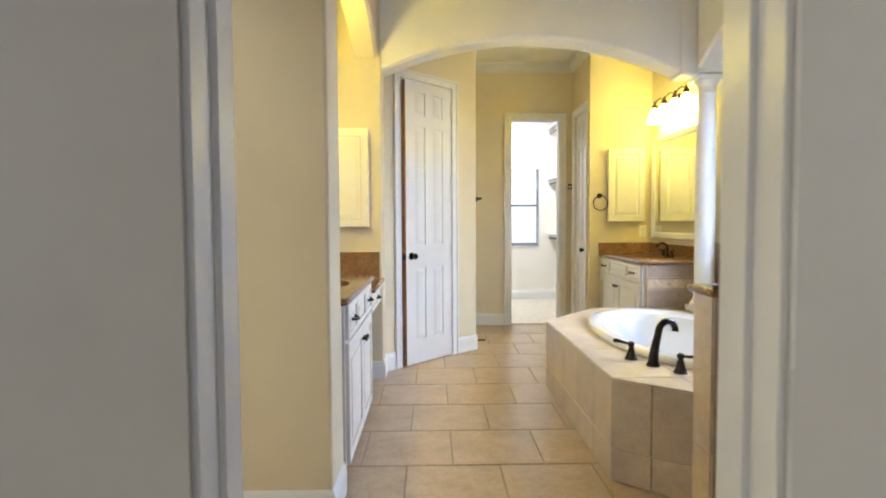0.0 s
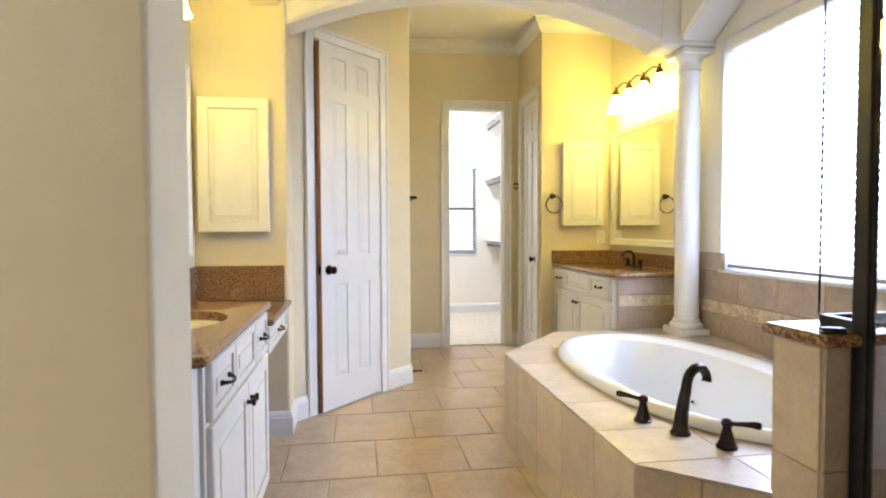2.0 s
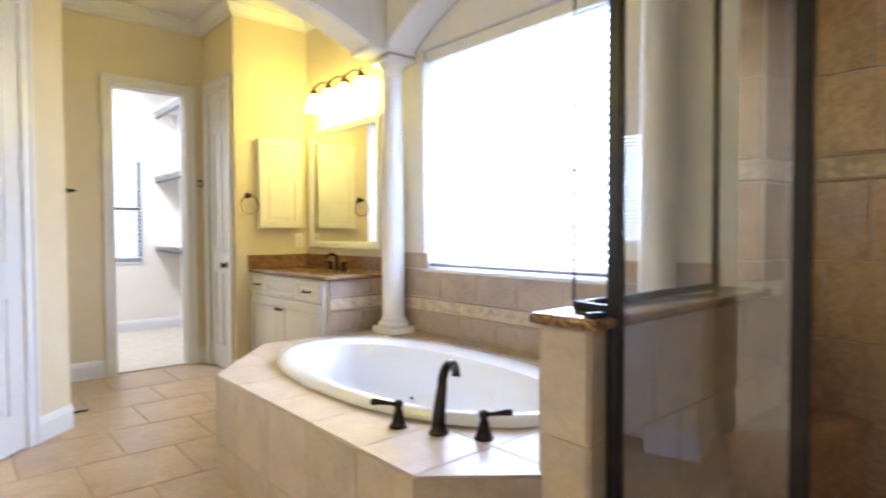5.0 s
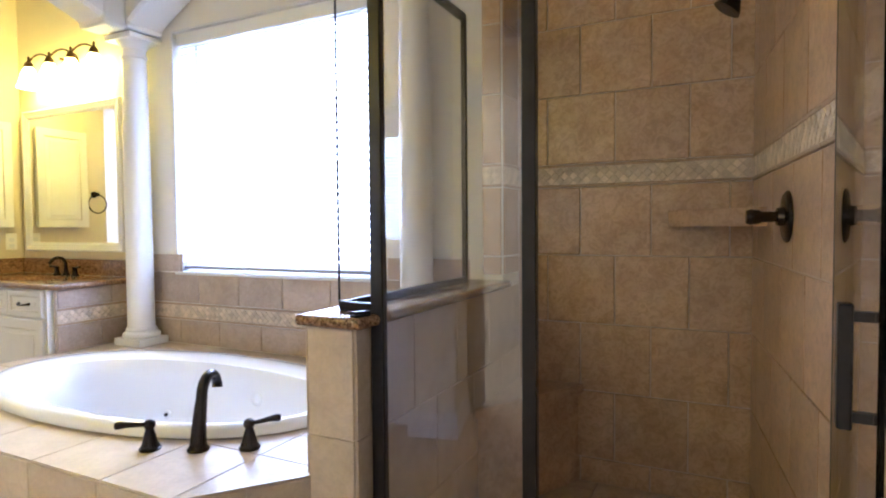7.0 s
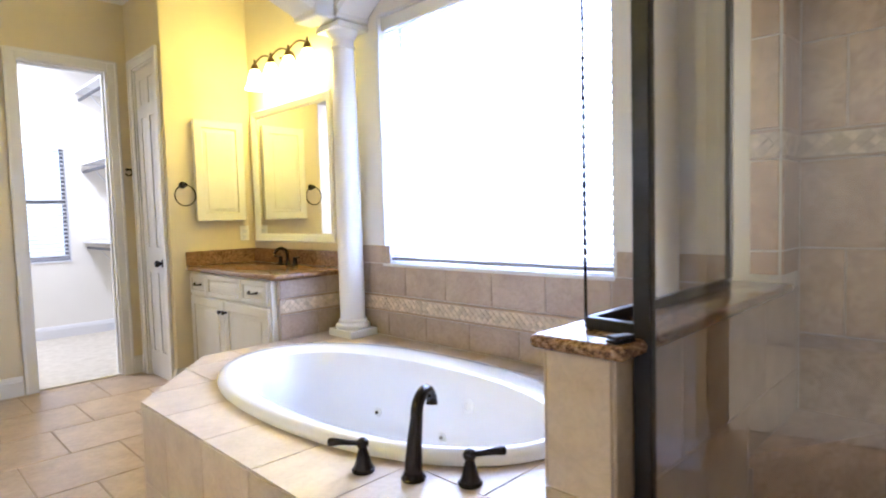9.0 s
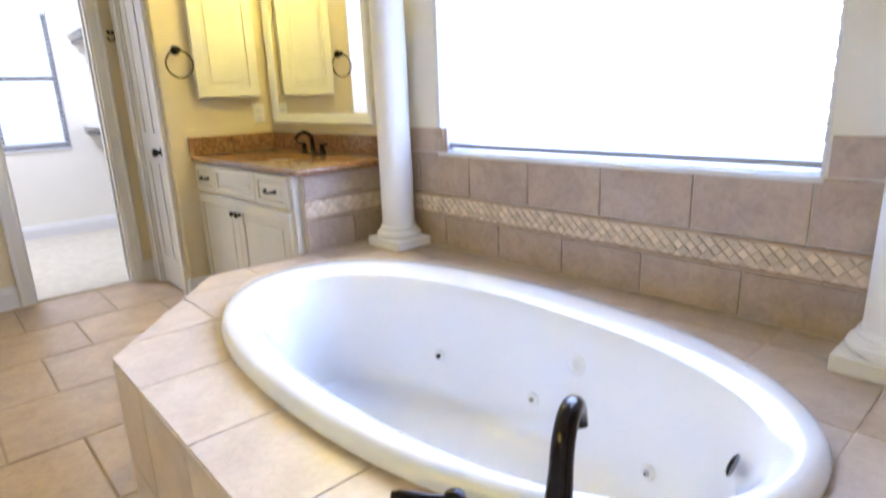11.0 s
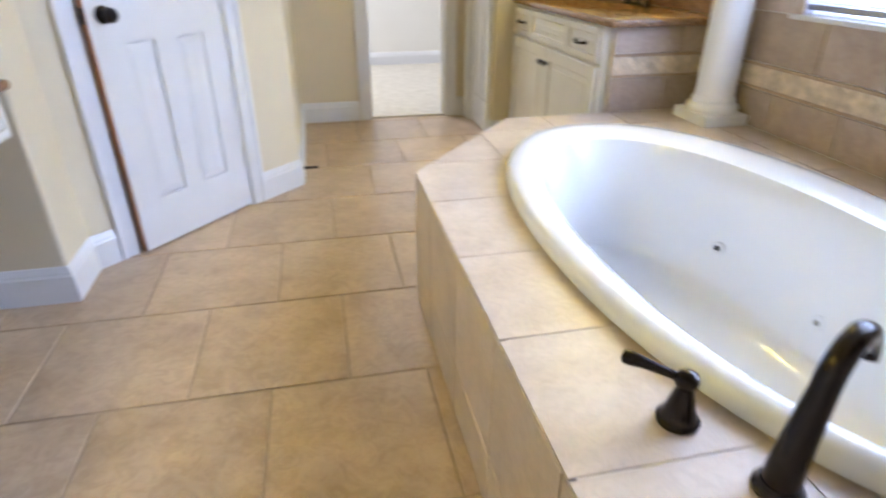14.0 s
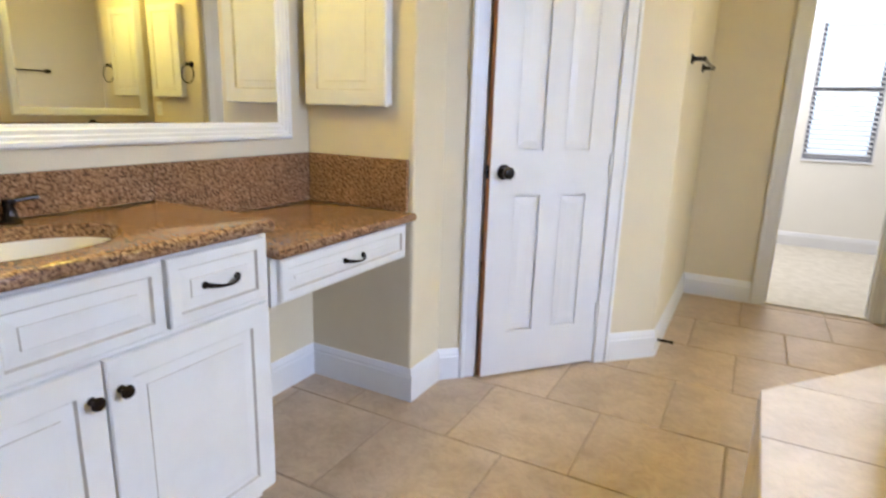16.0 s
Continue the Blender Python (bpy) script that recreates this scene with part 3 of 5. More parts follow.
k = part("knob", knob_bm(), BRONZE, d1, "dark bronze door knob", True)
k.matrix_local = pose(0.062, 0, 0.925)
bm = bmesh.new()
box(bm, -0.006, 0.004, -0.028, -0.003, 0.031, 0.028)
box(bm, -0.014, 0.011, -0.008, -0.005, 0.024, 0.008)
k = part("latch", bm, BRONZE, d1, "dark latch plate on the door edge")
k.matrix_local = pose(0, 0, 0.925)
hinges(d1, dw + 0.004, -0.006, (0.25, 0.95, 1.55, 2.2))

# closet opening, linen door, side room opening, entry
door_frame("door_frame_2", (1.203, YB), (1, 0), (0, -1), 0.597, DOOR_H, 0.12)
door_frame("door_frame_3", (XN, 6.65), (0, -1), (-1, 0), 0.48, DOOR_H, 0.12, sides=(0,), stop=False)
d2 = thing("door_2", "narrow white closed linen closet door", "door", pose(XN + 0.012, 6.629, 0.012, 0, 0, -90))
part("leaf", six_panel(0.438, 2.39), DOORW, d2)
k = part("knob", knob_bm(), BRONZE, d2, "dark bronze door knob", True)
k.matrix_local = pose(0.438 - 0.062, 0, 0.90)
door_frame("door_frame_4", (XL, 1.34), (0, 1), (1, 0), 0.90, DOOR_H, 0.12)
bm = bmesh.new()
box(bm, -0.012, -0.002, -0.03, 0.012, 0.0, 0.03)
box(bm, -0.004, -0.0035, -0.012, 0.006, -0.0021, 0.012)
k = tagged(part("strike_plate", bm, BRONZE), "dark bronze strike plate set in the door jamb", "strike plate")
k.matrix_world = pose(XL - 0.088, 2.221, 0.96)
door_frame("door_frame_5", (-0.06, 0.85), (1, 0), (0, -1), 0.88, DOOR_H, 0.18, label="white painted entry door casing with grooved jambs")


def entry_leaf(m, sign):
    """A tall narrow leaf, hinged at x = 0: wide stiles and two raised fields."""
    leaf = thing("entry_door_leaf", "white panelled entry door leaf swung fully open", "door", m, "entry doors")
    w, h, t = 0.44, 2.39, 0.035
    bm = bmesh.new()
    box(bm, 0, 0.006, 0, w, t, h)
    for x0, x1 in ((0, 0.145), (w - 0.145, w)):
        box(bm, x0, 0, 0, x1, 0.006, h)
    for z0, z1 in ((0, 0.22), (0.95, 1.13), (h - 0.14, h)):
        box(bm, 0.145, 0, z0, w - 0.145, 0.006, z1)
    for z0, z1 in ((0.22, 0.95), (1.13, h - 0.14)):
        raised_panel(bm, 0.145, z0, w - 0.145, z1, 0.006, 0.005, 0.006, 0.02)
    if sign < 0:
        bmesh.ops.scale(bm, vec=(-1, 1, 1), verts=bm.verts)
    part("leaf", bm, DOORW, leaf)
    hinges(leaf, 0.0, -0.004, (0.25, 0.95, 2.2))


entry_leaf(pose(-0.048, 0.826, 0.012, 0, 0, 210) @ pose(0, -0.035, 0), 1)
entry_leaf(pose(0.808, 0.826, 0.012, 0, 0, 150) @ pose(0, -0.035, 0), -1)

# ---- columns ----
DZ = 0.49                   # top of the tub deck


def column(y):
    c = thing("column", "white painted round tuscan column standing on the tub deck", "column", pose(CX, y, DZ), "columns beside the tub")
    bm = bmesh.new()
    box(bm, -0.104, -0.117, 0.0, 0.099, 0.117, 0.045, 0.004)
    part("plinth", bm, COLWHITE, c)
    bm = bmesh.new()
    lathe(bm, [(0.0, 0.045), (0.100, 0.045), (0.106, 0.052), (0.108, 0.062), (0.104, 0.074), (0.092, 0.080), (0.088, 0.086), (0.090, 0.094), (0.086, 0.102), (0.080, 0.106), (0.078, 0.125), (0.0775, 0.4), (0.0765, 0.9), (0.0725, 1.4), (0.066, 1.766), (0.0, 1.766)], None, 40)
    part("shaft", bm, COLWHITE, c, "", True)
    bm = bmesh.new()
    lathe(bm, [(0.0, 1.741), (0.066, 1.741), (0.074, 1.746), (0.075, 1.754), (0.068, 1.760), (0.066, 1.796), (0.075, 1.804), (0.078, 1.812), (0.094, 1.834), (0.10, 1.840), (0.0, 1.840)], None, 40)
    box(bm, -0.112, -0.118, 1.840, 0.106, 0.118, 1.874, 0.004)
    part("capital", bm, COLWHITE, c, "", True)
    return c


column(CY1)
column(CY2)

# ---- window with blinds ----
def window(name, label, m, w, h, depth, rails, sash_mat):
    """An opening's lining, sash and pane: x 0..w, z 0..h, y inwards-out 0..depth."""
    t = thing(name, label, "window", m, "", "structure")
    bm = bmesh.new()
    box(bm, 0.001, 0.001, 0.0, 0.012, depth, h)
    box(bm, w - 0.012, 0.001, 0.0, w - 0.001, depth, h)
    box(bm, 0.012, 0.001, h - 0.012, w - 0.012, depth, h - 0.001)
    part("lining", bm, TRIM, t)
    bm = bmesh.new()
    box(bm, 0.0005, -0.012, -0.004, w - 0.0005, depth, 0.014, 0.004)
    part("sill", bm, TRIM, t)
    bm = bmesh.new()
    f, y0, y1 = 0.045, depth - 0.05, depth - 0.01
    box(bm, 0.0125, y0, 0.021, f, y1, h - 0.013, 0.003)
    box(bm, w - f, y0, 0.021, w - 0.0125, y1, h - 0.013, 0.003)
    box(bm, f, y0, 0.021, w - f, y1, 0.021 + f, 0.003)
    box(bm, f, y0, h - 0.013 - f, w - f, y1, h - 0.013, 0.003)
    for z in rails:
        box(bm, f, y0, z - 0.022, w - f, y1, z + 0.022, 0.003)
    part("sash", bm, sash_mat, t)
    g = part("pane", one(f, y0 + 0.016, 0.06, w - f, y0 + 0.02, h - 0.05), PANE, t)
    g.visible_shadow = False
    return t


def blinds(label, m, w, h, pitch, tilt, y, slat_w=0.05, valance=0.075):
    b = thing("window_blind", label, "blind", m)
    part("valance", one(0.016, y - 0.045, h - 0.014 - valance, w - 0.016, y - 0.03, h - 0.014, 0.004), BLIND, b)
    part("headrail", one(0.018, y - 0.028, h - 0.06, w - 0.018, y + 0.025, h - 0.014, 0.003), BLIND, b)
    bm = one(0.02, -slat_w / 2, -0.0014, w - 0.02, slat_w / 2, 0.0014)
    me = finish("slat", bm, BLIND)
    z = 0.07
    while z < h - 0.07:
        s = new("slat", me)
        s.parent = b
        s.matrix_local = pose(0, y, z, tilt, 0, 0)
        z += pitch
    part("bottom_rail", one(0.02, y - 0.025, 0.028, w - 0.02, y + 0.025, 0.048, 0.003), BRAIL, b)
    for x in (0.085, w - 0.085):
        bm = bmesh.new()
        for yy in (y - 0.024, y + 0.024):
            tube(bm, [(x, yy, 0.04), (x, yy, h - 0.05)], 0.0009, 6)
        part("ladder_cord", bm, BLIND, b)
    return b


WM = pose(XE, WY1, WZ0, 0, 0, -90)
window("window_1", "large white framed window over the tub", WM, WY1 - WY0, WZ1 - WZ0, 0.215, (), TRIM)
blinds("white horizontal slat blind lowered over the bright window", WM, WY1 - WY0, WZ1 - WZ0, 0.043, 34, 0.07)
CM = pose(CWX, YC, CWZ)
window("window_2", "small grey sash window of the closet", CM, CWW, CWH, 0.115, (0.65,), WINGREY)
blinds("white horizontal slat blind on the closet window", CM, CWW, CWH, 0.043, 18, 0.04)

# ---- tub deck ----
TCX, TCY, TAX, TAY, TN = 1.860, 3.612, 0.514, 0.947, 2.2
OFX, OFY, WIDER = -0.035, -0.055, 0.022  # the bowl sits off the rim's middle
DECK = [(1.131, 2.672), (1.418, 2.43), (XE, 2.43), (XE, 4.83), (1.638, 4.83), (1.131, 4.230)]


def oval(a, k=1.0):
    c, s = math.cos(a), math.sin(a)
    q = (abs(c) ** TN + abs(s) ** TN) ** (-1 / TN)
    return (TCX + TAX * k * q * c, TCY + TAY * k * q * s)


def inside(p, k):
    return (abs(p[0] - TCX) / (TAX * k)) ** TN + (abs(p[1] - TCY) / (TAY * k)) ** TN < 1


def clip(poly, a, b):
    """The part of a polygon to the left of the line a to b."""
    out = []
    f = lambda p: (b[0] - a[0]) * (p[1] - a[1]) - (b[1] - a[1]) * (p[0] - a[0])
    for i, p in enumerate(poly):
        q = poly[(i + 1) % len(poly)]
        fp, fq = f(p), f(q)
        if fp >= 0:
            out.append(p)
        if fp * fq < 0:
            t = fp / (fp - fq)
            out.append((p[0] + (q[0] - p[0]) * t, p[1] + (q[1] - p[1]) * t))
    return out


def minus_oval(poly, k, depth=0):
    """Pieces of a polygon outside the tub's oval."""
    dense = []
    for i, p in enumerate(poly):
        q = poly[(i + 1) % len(poly)]
        for j in range(24):
            dense.append((p[0] + (q[0] - p[0]) * j / 24, p[1] + (q[1] - p[1]) * j / 24))
    flags = [inside(p, k) for p in dense]
    if not any(flags):
        return [poly]
    if all(flags):
        return []
    n = len(dense)
    changes = [i for i in range(n) if flags[i] != flags[(i + 1) % n]]
    if len(changes) != 2:
        if depth > 2:
            return []
        xs, ys = [p[0] for p in poly], [p[1] for p in poly]
        cx, cy = (min(xs) + max(xs)) / 2, (min(ys) + max(ys)) / 2
        if max(xs) - min(xs) > max(ys) - min(ys):
            halves = (clip(poly, (cx, 0), (cx, 9)), clip(poly, (cx, 9), (cx, 0)))
        else:
            halves = (clip(poly, (0, cy), (9, cy)), clip(poly, (9, cy), (0, cy)))
        return [r for h in halves if len(h) > 2 for r in minus_oval(h, k, depth + 1)]

    def cross(i):
        a, b = dense[i], dense[(i + 1) % n]
        for _ in range(20):
            m = ((a[0] + b[0]) / 2, (a[1] + b[1]) / 2)
            if inside(m, k) == inside(a, k):
                a = m
            else:
                b = m
        return a
    leave = [i for i in changes if flags[i]][0]      # inside to outside
    enter = [i for i in changes if not flags[i]][0]
    p0, p1 = cross(leave), cross(enter)
    chain = [p0]
    i = (leave + 1) % n
    while True:
        if i % 24 == 0:
            chain.append(dense[i])
        if i == enter:
            break
        i = (i + 1) % n
    chain.append(p1)
    a1 = math.atan2((p1[1] - TCY) / TAY, (p1[0] - TCX) / TAX)
    a0 = math.atan2((p0[1] - TCY) / TAY, (p0[0] - TCX) / TAX)
    d = (a0 - a1 + math.pi) % (2 * math.pi) - math.pi
    m = max(2, int(abs(d) / 0.08))
    for j in range(1, m):
        # walk the oval's own outline back to the start
        a = a1 + d * j / m
        c, s = math.cos(a), math.sin(a)
        q = (abs(c) ** TN + abs(s) ** TN) ** (-1 / TN)
        chain.append((TCX + TAX * k * q * c, TCY + TAY * k * q * s))
    return [chain]


DECK_IN = [(1.146, 2.679), (1.416, 2.445), (XE, 2.445), (XE, 4.82), (1.645, 4.82), (1.146, 4.224)]


def inset_deck(poly, outline):
    for i, a in enumerate(outline):
        poly = clip(poly, a, outline[(i + 1) % len(outline)])
        if len(poly) < 3:
            return []
    return poly


tub_deck = thing("tub_deck", "beige tiled tub surround with angled corners", "tub deck", kind="structure")
XJ = [1.131, 1.462, 1.794, 2.126, 2.458, 2.79]
YJ = [2.34, 2.678, 2.96, 3.29, 3.625, 3.975, 4.31, 4.645, 4.98]
bm_core = bmesh.new()
deck_tiles = []
for i in range(len(XJ) - 1):
    for j in range(len(YJ) - 1):
        for g, store in ((0.0, None), (0.003, deck_tiles)):
            cell = [(XJ[i] + g, YJ[j] + g), (XJ[i + 1] - g, YJ[j] + g), (XJ[i + 1] - g, YJ[j + 1] - g), (XJ[i] + g, YJ[j + 1] - g)]
            cell = inset_deck(cell, DECK_IN if store is None else DECK)
            if len(cell) < 3:
                continue
            for piece in minus_oval(cell, 0.955):
                if len(piece) < 3:
                    continue
                if store is None:
                    prism(bm_core, piece, 0.45, DZ - 0.0025)
                else:
                    store.append(piece)
part("deck_bed", bm_core, LGROUT, tub_deck)
bm = bmesh.new()
ins = 0.012
prism(bm, [(1.131 + ins, 2.677), (1.412, 2.44), (1.43, 2.44), (1.43, 2.46), (1.161, 2.70), (1.161, 4.22), (1.658, 4.80), (2.05, 4.80), (2.05, 4.82), (1.646, 4.82), (1.131 + ins, 4.225)], 0.0, 0.45)
part("apron_core", bm, LGROUT, tub_deck)

# ---- bath tub ----
tub = thing("bath_tub", "white oval acrylic whirlpool tub dropped into the tiled deck", "bathtub", pose(0, 0, 0))
bm = bmesh.new()
seg = 96
prof = [(0.985, DZ + 0.001), (1.0, DZ + 0.006), (1.0, DZ + 0.018), (0.985, DZ + 0.034), (0.96, DZ + 0.043), (0.92, DZ + 0.046), (0.868, DZ + 0.042), (0.82, DZ + 0.028), (0.798, DZ + 0.003), (0.78, DZ - 0.08), (0.766, DZ - 0.2), (0.755, DZ - 0.30), (0.725, DZ - 0.365), (0.66, DZ - 0.40), (0.5, DZ - 0.412), (0.2, DZ - 0.416)]
rings = []
for k, z in prof:
    ring = []
    for i in range(seg):
        a = 2 * math.pi * i / seg
        p = oval(a, k)
        # the rim is broader on the window side
        if k < 1:
            f = min(1.0, max(0.0, (0.96 - k) / 0.14))
            w = (1 - k) * 0.60 + WIDER * f
            c, s = math.cos(a), math.sin(a)
            q = (abs(c) ** TN + abs(s) ** TN) ** (-1 / TN)
            p = (TCX + OFX * f + (TAX - w) * q * c, TCY + OFY * f + (TAY - w * (1.0 if z > DZ else 1.25)) * q * s)
        ring.append(bm.verts.new((p[0], p[1], z)))
    rings.append(ring)
for a, b in zip(rings, rings[1:]):
    for i in range(seg):
        j = (i + 1) % seg
        bm.faces.new((a[i], a[j], b[j], b[i]))
bm.faces.new(rings[-1])
part("shell", bm, ACRYL, tub, "", True)


def tub_fitting(name, x, y, z, towards, r, material, label):
    bm = bmesh.new()
    lathe(bm, [(0.0, 0.0), (r, 0.0), (r, 0.004), (r * 0.8, 0.008), (r * 0.45, 0.008), (r * 0.4, 0.004), (0.0, 0.004)], None, 18)
    o = part(name, bm, material, tub, label, True)
    o.matrix_world = Matrix.Translation((x, y, z)) @ Vector(towards).to_track_quat("Z", "Y").to_matrix().to_4x4()


def shell_x(y, z):
    """The inner face of the tub's window side at that height."""
    for (k0, z0), (k1, z1) in zip(prof[7:], prof[8:]):
        if z1 <= z <= z0:
            k = k0 + (k1 - k0) * (z0 - z) / (z0 - z1)
            w = (1 - k) * 0.60 + WIDER
            return TCX + OFX + (TAX - w) * max(0.0, 1 - (abs(y - TCY - OFY) / (TAY - 1.25 * w)) ** TN) ** (1 / TN)


for y, z, nozzle in ((3.95, 0.245, BRONZE), (3.54, 0.21, STEEL), (3.10, 0.19, STEEL)):
    tub_fitting("jet", shell_x(y, z) - 0.001, y, z, (-1, (TCY - y) * 0.6, 0.2), 0.022, ACRYL, "white whirlpool jet")
    tub_fitting("jet_nozzle", shell_x(y, z) - 0.009, y, z, (-1, (TCY - y) * 0.6, 0.2), 0.009, nozzle, "metal jet nozzle")
tub_fitting("suction_cover", shell_x(3.38, 0.385) - 0.001, 3.38, 0.385, (-1, 0, 0.15), 0.035, ACRYL, "white round suction cover")
tub_fitting("overflow", 1.93, TCY + OFY - (TAY - 1.25 * 0.15) * max(0.0, 1 - (0.105 / (TAX - 0.15)) ** TN) ** (1 / TN) + 0.012, 0.435, (0, 1, 0.2), 0.025, BRONZE, "dark bronze overflow plate")
tub_fitting("drain", 1.86, 3.05, 0.092, (0, 0, 1), 0.03, BRONZE, "dark bronze drain")

# ---- deck mounted tub filler ----
filler = thing("tub_faucet", "dark bronze roman tub faucet with two lever handles on the deck", "faucet", pose(1.408, 2.886, DZ))


def lever_handle(x, y, turn):
    bm = bmesh.new()
    lathe(bm, [(0.0, 0), (0.033, 0), (0.034, 0.006), (0.029, 0.010), (0.029, 0.014), (0.024, 0.022), (0.019, 0.045), (0.014, 0.062), (0.013, 0.068), (0.017, 0.073), (0.019, 0.082), (0.016, 0.091), (0.009, 0.096), (0.0, 0.097)], None, 24)
    h = part("handle", bm, BRONZE, filler, "", True)
    h.matrix_local = pose(x - 1.408, y - 2.886, 0, 0, 0, turn)
    bm = bmesh.new()
    tube(bm, [(0.012, 0, 0.082), (0.035, 0, 0.084), (0.065, 0, 0.088), (0.085, 0, 0.089), (0.097, 0, 0.088), (0.100, 0, 0.088)], [0.007, 0.0075, 0.0095, 0.0125, 0.011, 0.005], 14)
    part("lever", bm, BRONZE, h, "", True)


lever_handle(1.347, 3.033, 138)
lever_handle(1.488, 2.747, -42)
bm = bmesh.new()
lathe(bm, [(0.0, 0), (0.034, 0), (0.035, 0.006), (0.030, 0.012), (0.0275, 0.02), (0.0, 0.02)], None, 24)
sp = part("spout", bm, BRONZE, filler, "", True)
sp.matrix_local = pose(0, 0, 0, 0, 0, 24)
bm = bmesh.new()
pts, rad = [], []
for i in range(25):
    u = i / 24
    if u < 0.5:
        v = u / 0.5
        pts.append((0.032 * v ** 1.6, 0, 0.01 + 0.150 * v))
        rad.append(0.0265 - 0.0085 * v)
    else:
        a = (u - 0.5) / 0.5 * radians(165)
        pts.append((0.032 + 0.060 * (1 - math.cos(a)), 0, 0.160 + 0.060 * math.sin(a)))
        rad.append(0.018 - 0.0025 * (u - 0.5))
pts.append((pts[-1][0] - 0.002, 0, pts[-1][2] - 0.012))
rad.append(0.0185)
tube(bm, pts, rad, 20)
part("neck", bm, BRONZE, sp, "", True)

# ---- knee wall and shower enclosure ----
knee = thing("knee_wall", "beige tiled half wall with a granite cap beside the shower", "half wall", kind="structure")
part("core", one(1.416, 2.286, 0, 2.599, 2.445, 0.92), LGROUT, knee)
bm = bmesh.new()
box(bm, 1.386, 2.245, 0.921, 2.599, 2.472, 0.953, 0.0135, 4)
part("cap", bm, GRANITE, knee, "polished brown granite cap", True)

ench = thing("shower_enclosure", "frameless shower glass with dark bronze posts and rails", "shower enclosure")
P1, P2, P3 = Vector((1.500, 2.270)), Vector((1.552, 1.832)), Vector((1.503, 1.155))
GT = 2.09


def strut(parent, name, a, b, w=0.03):
    a, b = Vector(a), Vector(b)
    d = b - a
    bm = bmesh.new()
    box(bm, -w / 2, -w / 2, 0, w / 2, w / 2, d.length, 0.003)
    o = part(name, bm, BFRAME, parent)
    yaw = math.atan2(P2.y - P1.y, P2.x - P1.x) if abs(d.z) > 0.9 * d.length else 0
    o.matrix_world = Matrix.Translation(a) @ (Matrix.Rotation(yaw, 4, "Z") if abs(d.z) > 0.9 * d.length else d.to_track_quat("Z", "Y").to_matrix().to_4x4())


def pane(parent, name, a, b, z0, z1, t=0.008, material=GLASS):
    a, b = Vector(a), Vector(b)
    d = b - a
    bm = one(0, -t / 2, z0, d.length, t / 2, z1)
    o = part(name, bm, material, parent)
    o.visible_shadow = False
    o.matrix_world = Matrix.Translation((a.x, a.y, 0)) @ Matrix.Rotation(math.atan2(d.y, d.x), 4, "Z")


strut(ench, "post", (P1.x, P1.y - 0.012, 0.06), (P1.x, P1.y - 0.012, GT), 0.037)
strut(ench, "post", (P2.x, P2.y, 0.06), (P2.x, P2.y, GT), 0.037)
strut(ench, "post", (P3.x, P3.y + 0.01, 0.06), (P3.x, P3.y + 0.01, GT), 0.037)
strut(ench, "rail", (P1.x, P1.y, GT), (P2.x, P2.y, GT), 0.03)
strut(ench, "rail", (P2.x, P2.y, GT), (P3.x, P3.y, GT), 0.03)
strut(ench, "rail", (P1.x, 2.395, GT), (2.41, 2.395, GT), 0.03)
strut(ench, "rail", (1.513, 2.395, 0.968), (2.41, 2.395, 0.968), 0.026)
strut(ench, "rail", (2.41, 2.395, 0.968), (2.41, 2.395, GT), 0.026)
strut(ench, "rail", (P1.x, P1.y, 0.968), (1.513, 2.395, 0.968), 0.026)
pane(ench, "glass_panel", (P1.x, 2.395), (2.41, 2.395), 0.979, GT - 0.01, 0.008, DOORGLASS)
pane(ench, "glass_panel", (P1.x, P1.y - 0.03), (P2.x, P2.y + 0.02), 0.08, GT - 0.015)
# the door stands open along the entry wall
D0, D1 = Vector((P3.x - 0.03, P3.y + 0.03)), Vector((0.91, 1.225))
pane(ench, "glass_door", D0, D1, 0.08, GT - 0.02, 0.008, DOORGLASS)
side_on = (D1 - D0).normalized()
out = Vector((side_on.y, -side_on.x))
for sgn in (-1, 1):
    p = D1 - side_on * 0.035 + out * sgn * 0.032
    bm = bmesh.new()
    box(bm, -0.012, -0.008, 0.95, 0.012, 0.008, 1.10, 0.003)
    for z in (0.965, 1.085):
        box(bm, -0.006, -0.028 if sgn > 0 else 0.0081, z - 0.006, 0.006, -0.0081 if sgn > 0 else 0.028, z + 0.006)
    o = part("handle", bm, BFRAME, ench, "dark bronze square pull on the glass door")
    o.matrix_world = Matrix.Translation((p.x, p.y, 0)) @ Matrix.Rotation(math.atan2(side_on.y, side_on.x) + math.pi, 4, "Z")
clip_ob = thing("glass_clip", "small dark bronze clip lying on the granite cap", "clip", pose(1.43, 2.275, 0.953, 0, 0, -20))
bm = bmesh.new()
box(bm, -0.026, -0.014, 0, 0.026, 0.014, 0.006, 0.002)
box(bm, -0.026, -0.014, 0.008, 0.026, 0.014, 0.015, 0.002)
box(bm, -0.004, -0.012, 0.0055, 0.026, 0.012, 0.0085)
part("body", bm, BFRAME, clip_ob)
curb = thing("shower_curb", "tan tiled shower curb", "shower curb", kind="structure")
bm = bmesh.new()
prism(bm, [(1.45, 2.277), (1.52, 1.80), (1.455, 1.16), (1.565, 1.16), (1.63, 1.80), (1.60, 2.277)], 0.0, 0.075)
part("curb_core", bm, SHOWERTILE, curb)
bench = thing("shower_bench", "triangular tan tiled corner bench in the shower", "bench", kind="structure")
bm = bmesh.new()
prism(bm, [(2.795, 2.274), (2.26, 2.274), (2.795, 1.99)], 0.0, 0.42)
prism(bm, [(2.795, 2.276), (2.23, 2.276), (2.795, 1.965)], 0.421, 0.46)
